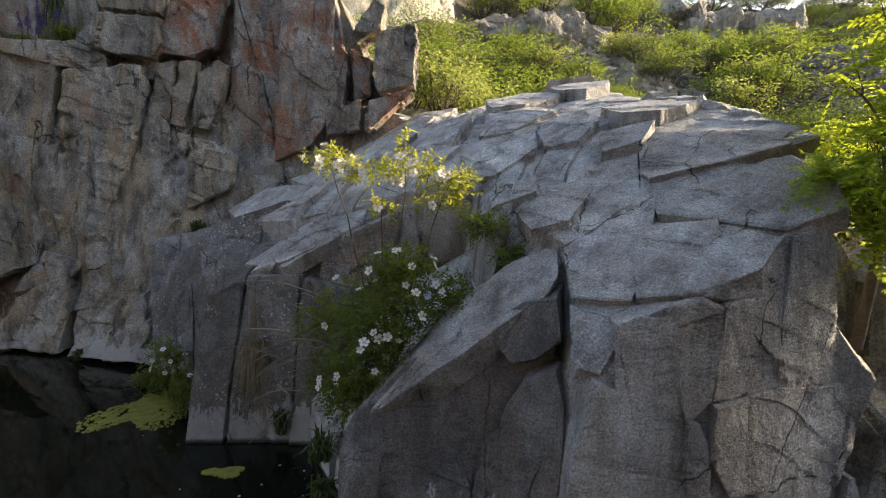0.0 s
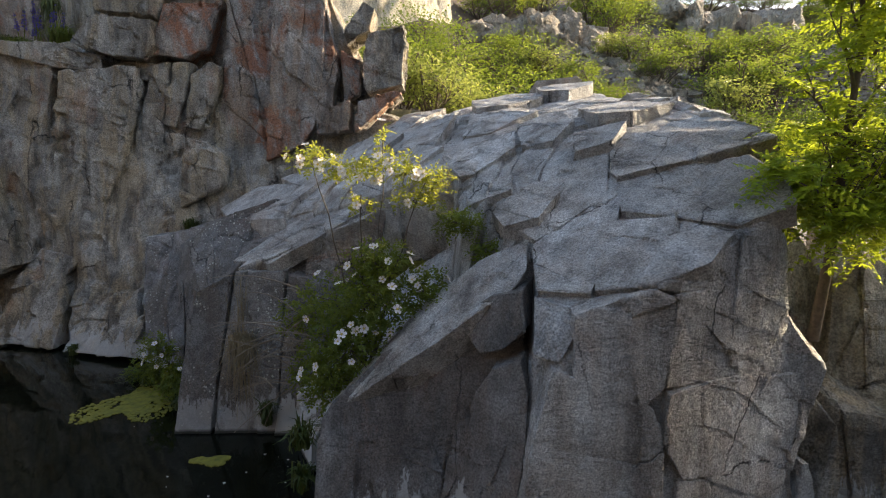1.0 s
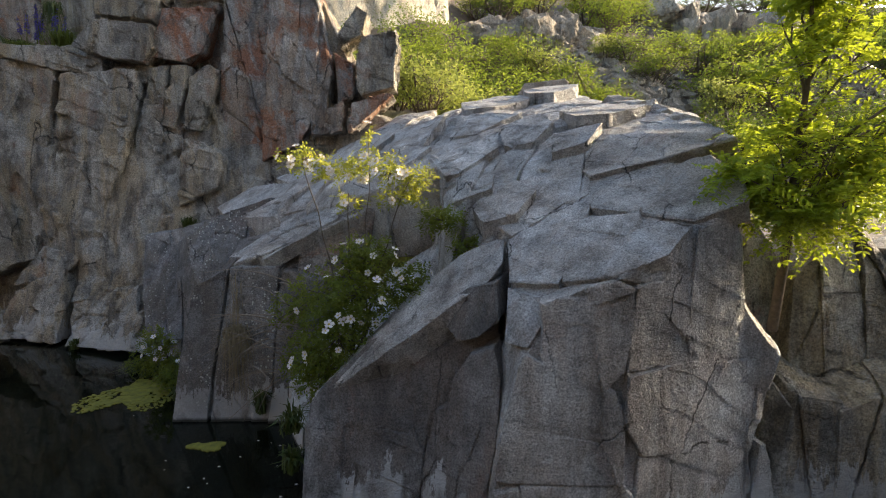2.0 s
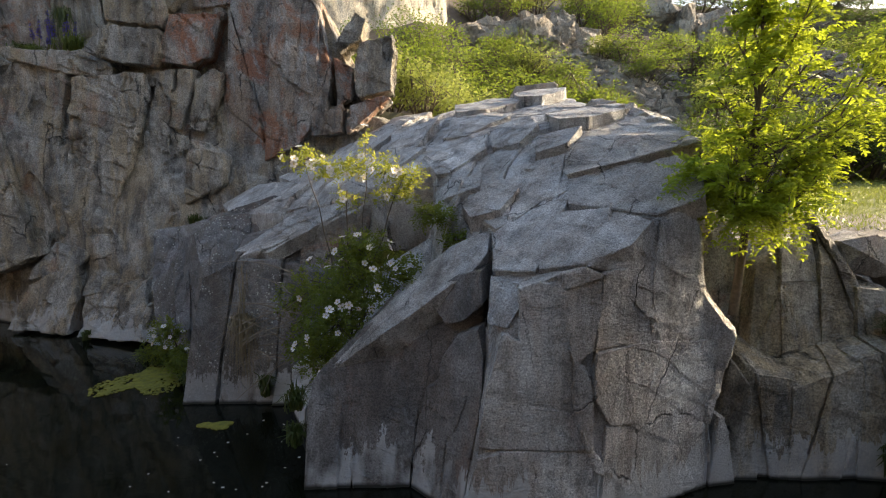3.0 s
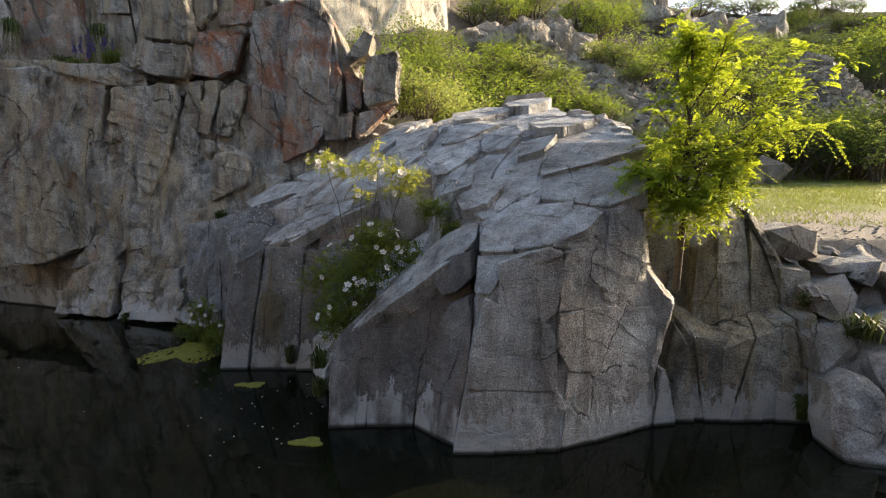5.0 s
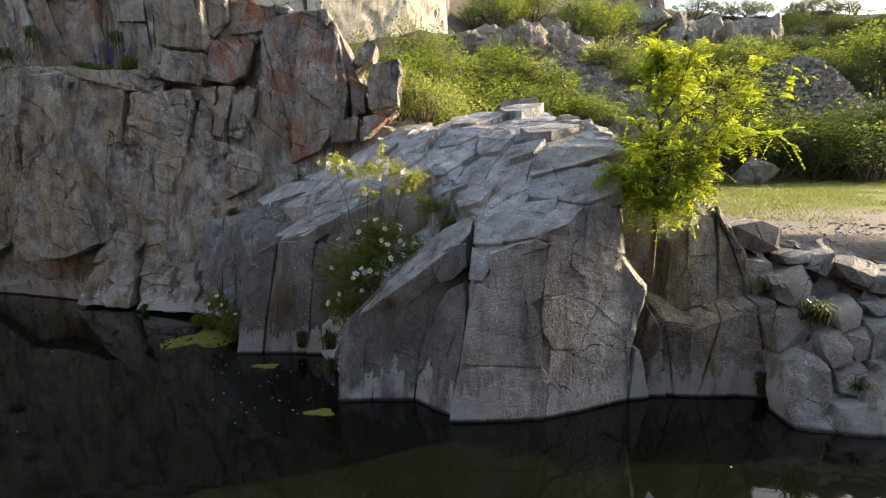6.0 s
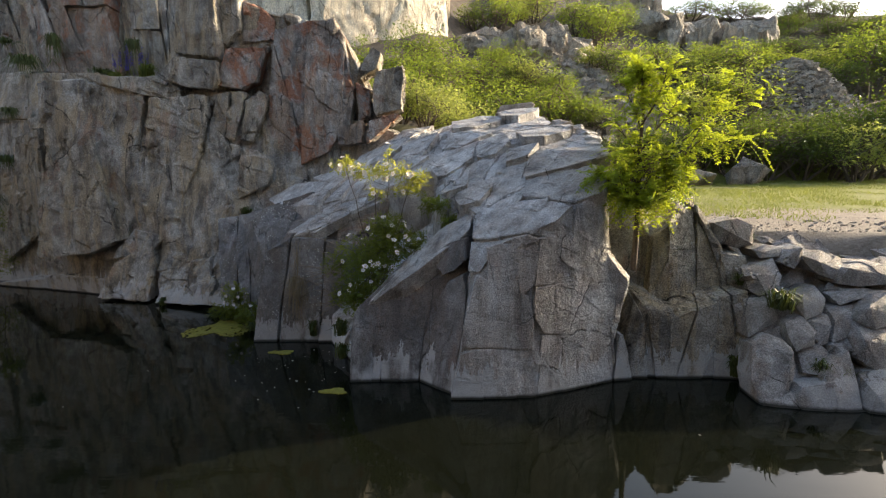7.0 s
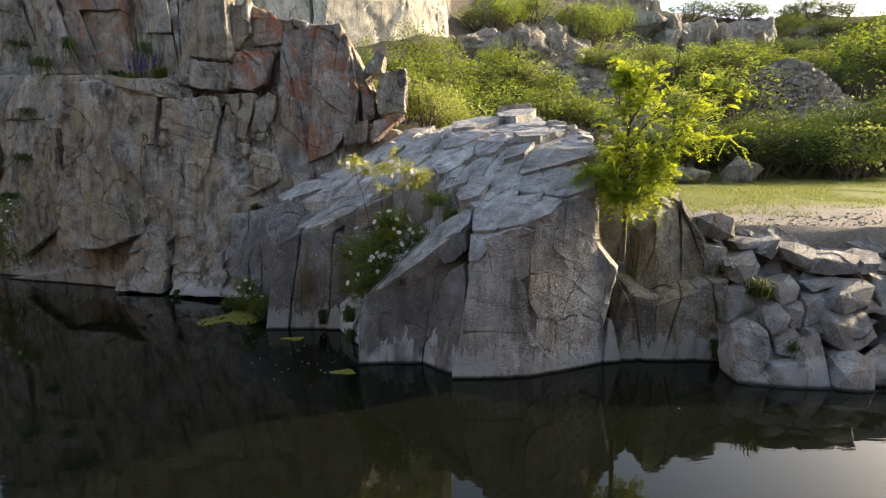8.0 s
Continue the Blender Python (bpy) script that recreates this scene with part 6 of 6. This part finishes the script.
# dry stalks and arching dead twigs beside the rose
dry = tuft("dry_grass", (-1.32, 3.03, 0.66), 320, 0.15, 0.2, DRY_GRASS, "hanging tuft of dry straw-coloured grass on the rock", 61, droop=3.2, width=0.0035)
tuft("dry_grass", (-1.35, 3.1, 0.75), 26, 0.55, 0.2, DRY_GRASS, "thin dry grass stalks standing on the rock ledge", 62, droop=0.2, width=0.002)
tw = np.random.default_rng(9)
dead = empty("dead_branch", "tangle of dead arching twigs in front of the rose", "branch", at=(-0.75, 2.75, 0.75))
for _ in range(38):
    start = np.array((-0.75 + tw.normal() * 0.12, 2.75 + tw.normal() * 0.08, 0.75 + tw.normal() * 0.18))
    end = start + np.array((-tw.uniform(0.1, 0.6), tw.normal() * 0.1 - 0.05, tw.normal() * 0.18 - 0.05))
    mid = (start + end) / 2 + (0, 0, tw.uniform(0.03, 0.16))
    bramble = Heap()
    bramble.add(*tube([tuple((1 - t) ** 2 * start + 2 * t * (1 - t) * mid + t * t * end - np.array((-0.75, 2.75, 0.75))) for t in np.linspace(0, 1, 8)], np.linspace(0.0055, 0.002, 8), 4))
    place("twig", bramble.mesh("twig"), TWIG, dead)

TUFTS = ((-2.55, 3.8, 0.02, 0.2, 0.2), (-2.75, 3.95, 0.0, 0.16, 0.2), (-2.0, 3.35, 0.02, 0.16, 0.14), (-1.12, 2.92, 0.1, 0.22, 0.1), (-3.85, 4.55, 0.02, 0.2, 0.08), (-0.62, 2.2, 0.35, 0.25, 0.14), (-0.6, 2.1, 0.15, 0.2, 0.12),
         (-2.7, 5.0, 1.3, 0.2, 0.16), (3.12, 1.92, 0.05, 0.35, 0.08), (3.45, 1.85, 0.72, 0.28, 0.22), (3.62, 1.55, 0.22, 0.2, 0.14), (3.78, 1.5, 0.2, 0.14, 0.12), (4.2, 2.4, 1.0, 0.22, 0.2), (3.55, 2.65, 1.22, 0.14, 0.16),
         (3.3, 2.2, 0.86, 0.16, 0.12))
for k, (x, y, z, h, reach) in enumerate(TUFTS):
    tuft("grass_tuft", (x, y, z), 70 + 17 * (k % 5), h * (0.75 + 0.12 * (k % 4)), reach * 1.2, WEED, "small green grass tuft growing between the rocks", 80 + k, "tufts on the rocks")
MOSS = ((-6.9, 5.75, 3.0), (-7.3, 6.0, 2.2), (-7.0, 6.3, 3.9), (-6.7, 6.6, 4.3), (-5.7, 6.4, 3.75), (-7.6, 5.9, 1.5), (-5.2, 6.5, 4.2), (-8.2, 6.3, 3.3), (-7.8, 6.8, 4.4))
for k, (x, y, z) in enumerate(MOSS):
    tuft("grass_tuft", (x, y, z), 150, 0.12 + 0.05 * (k % 4), 0.28 + 0.09 * (k % 3), WEED, "straggling green weeds on the shaded cliff ledge", 100 + k, "weeds on the cliff", droop=1.7)


def spiked_flowers(at, seed):
    r = np.random.default_rng(seed)
    thing = empty("lupin_clump", "clump of blue flower spikes in narrow leaves on the cliff ledge", "flowers", at=at)
    for k in range(11):
        stem, bloom = Heap(), Heap()
        b = np.array((r.normal() * 0.22, r.normal() * 0.06, -0.03))
        h = r.uniform(0.3, 0.62)
        top = b + (r.normal() * 0.05, r.normal() * 0.03, h)
        stem.add(*tube([tuple(b), tuple((b + top) / 2), tuple(top)], (0.006, 0.005, 0.003), 4))
        m = 60
        f = r.random(m)
        pts = b + (top - b) * (0.5 + 0.5 * f)[:, None]
        d = unit(r.normal(size=(m, 3)) * (1, 1, 0.3))
        bloom.add(*leaves(pts, d, np.tile((0, 0, 1.0), (m, 1)) + r.normal(size=(m, 3)) * 0.2, 0.035 * (1.2 - f * 0.8), 0.02 * (1.2 - f * 0.6)))
        place("stem", stem.mesh("stem"), GRASS, thing)
        place("flower_spike", bloom.mesh("flower_spike", False), BLUE_FLOWER, thing, kind="stuff")


spiked_flowers((-4.75, 5.75, 3.5), 5)
tuft("grass_tuft", (-4.5, 5.72, 3.5), 240, 0.36, 0.3, GRASS, "dense green leaves round the flower spikes", 120, "weeds on the cliff")
tuft("grass_tuft", (-5.05, 5.75, 3.5), 160, 0.18, 0.22, GRASS, "low green cushion on the cliff ledge", 121, "weeds on the cliff")

# the lawn
lr = np.random.default_rng(44)
n = 120000
lx, ly = lr.uniform(2.6, 20, n), 3.2 + 11 * lr.random(n) ** 0.8
bare = fbm(np.stack([lx * 0.8, ly * 0.8, np.zeros(n)], 1), 4, 77)
keep = ((ly > 4.6 + (bare - 0.5) * 4) & (bare < 0.60)) | (bare < 0.30)
lx, ly = lx[keep], ly[keep]
n = len(lx)
base = np.stack([lx, ly, terrain(lx, ly) - 0.01], 1)
a = lr.uniform(0, 2 * math.pi, n)
h = lr.uniform(0.02, 0.05, n) * (0.6 + 0.8 * lr.random(n))
side = np.stack([np.cos(a), np.sin(a), 0 * a], 1) * lr.uniform(0.004, 0.009, n)[:, None]
lean = np.stack([lr.normal(size=n), lr.normal(size=n), 0 * a], 1) * (h * 0.5)[:, None]
tip = base + lean + np.stack([0 * a, 0 * a, h], 1)
V = np.stack([base - side, base + side, tip + side * 0.25, tip - side * 0.25], 1).reshape(-1, 3)
place("grass", mesh_from_arrays("grass", V, np.arange(4 * n).reshape(-1, 4), False), GRASS, None, "short patchy sunlit grass of the lawn", "grass", kind="stuff")

# loose stones on the trodden strip
gravel = Heap()
gr = np.random.default_rng(71)
for k in range(2200):
    x, y = gr.uniform(3.1, 11.0), 2.9 + 1.5 * gr.random() ** 1.3
    s = 0.004 + 0.014 * gr.random() ** 5
    c = np.array([(a, b, d) for a in (-1, 1) for b in (-1, 1) for d in (-1, 1)]) * gr.uniform(0.5, 1.1, (8, 3)) * s * (1, 1, 0.6)
    rot = np.array(Euler(tuple(gr.uniform(-0.6, 0.6, 3))).to_matrix())
    gravel.add(c @ rot + (x, y, float(terrain(np.float64(x), np.float64(y))) + s * 0.2), [(0, 1, 3, 2), (4, 6, 7, 5), (0, 4, 5, 1), (2, 3, 7, 6), (0, 2, 6, 4), (1, 5, 7, 3)])
place("gravel", gravel.mesh("gravel", False), BOULDER_ROCK, None, "loose grey gravel along the edge of the lawn", "gravel", kind="stuff")

# ---- on the water ----
def floating_mat(name, at, rx, ry, seed, label):
    r = np.random.default_rng(seed)
    heap = Heap()
    m = 1100
    d = unit(r.normal(size=(m, 2))) * (r.random((m, 1)) ** 0.5)
    wob = 0.75 + 0.35 * np.sin(3 * np.arctan2(d[:, 1], d[:, 0]) + seed)
    for (u, v), w_ in zip(d, wob):
        s = r.uniform(0.010, 0.03) * (1.2 if u * u + v * v < 0.5 else 0.7)
        x, y, z = u * rx * w_, v * ry * w_, r.uniform(0.002, 0.006)
        t = r.uniform(0, 3)
        c = [(x + s * math.cos(t + k * math.pi / 3) * r.uniform(0.6, 1.2), y + s * math.sin(t + k * math.pi / 3) * r.uniform(0.6, 1.2)) for k in range(6)]
        low = [(px, py, -0.004) for px, py in c]
        top = [(px, py, z) for px, py in c]
        heap.add(top + low, [(0, 1, 2, 3), (0, 3, 4, 5)] + [(k, 6 + k, 6 + (k + 1) % 6, (k + 1) % 6) for k in range(6)])
    ob = place(name, heap.mesh(name, False), ALGAE, None, label, "algae", kind="stuff")
    ob.location = at


floating_mat("algae", (-2.45, 3.48, 0.002), 0.40, 0.56, 3, "yellow-green algae mat floating on the pond")
floating_mat("algae", (-0.57, 1.63, 0.002), 0.12, 0.05, 4, "small patch of yellow-green algae on the pond")
floating_mat("algae", (-1.37, 2.58, 0.002), 0.14, 0.05, 5, "small patch of yellow-green algae on the pond")
fl = np.random.default_rng(15)
specks = Heap()
for k in range(54):
    x, y = (fl.uniform(-1.6, -0.4), fl.uniform(1.4, 2.7)) if k % 3 else (fl.uniform(-4, 3), fl.uniform(0.6, 4.2))
    if x > 0.3 and y > 1.2 or x > -0.6 and y > 1.7 or y > 3.0 - (x + 1.2) * 0.5:
        continue
    s, t = fl.uniform(0.004, 0.014), fl.uniform(0, 3)
    specks.add([(x + s * math.cos(t + k2 * math.pi / 2), y + s * 0.7 * math.sin(t + k2 * math.pi / 2), 0.004) for k2 in range(4)], [(0, 1, 2, 3)])
place("floating_petals", specks.mesh("floating_petals", False), PETAL, None, "scattered white petals floating on the pond", "petals", kind="stuff")
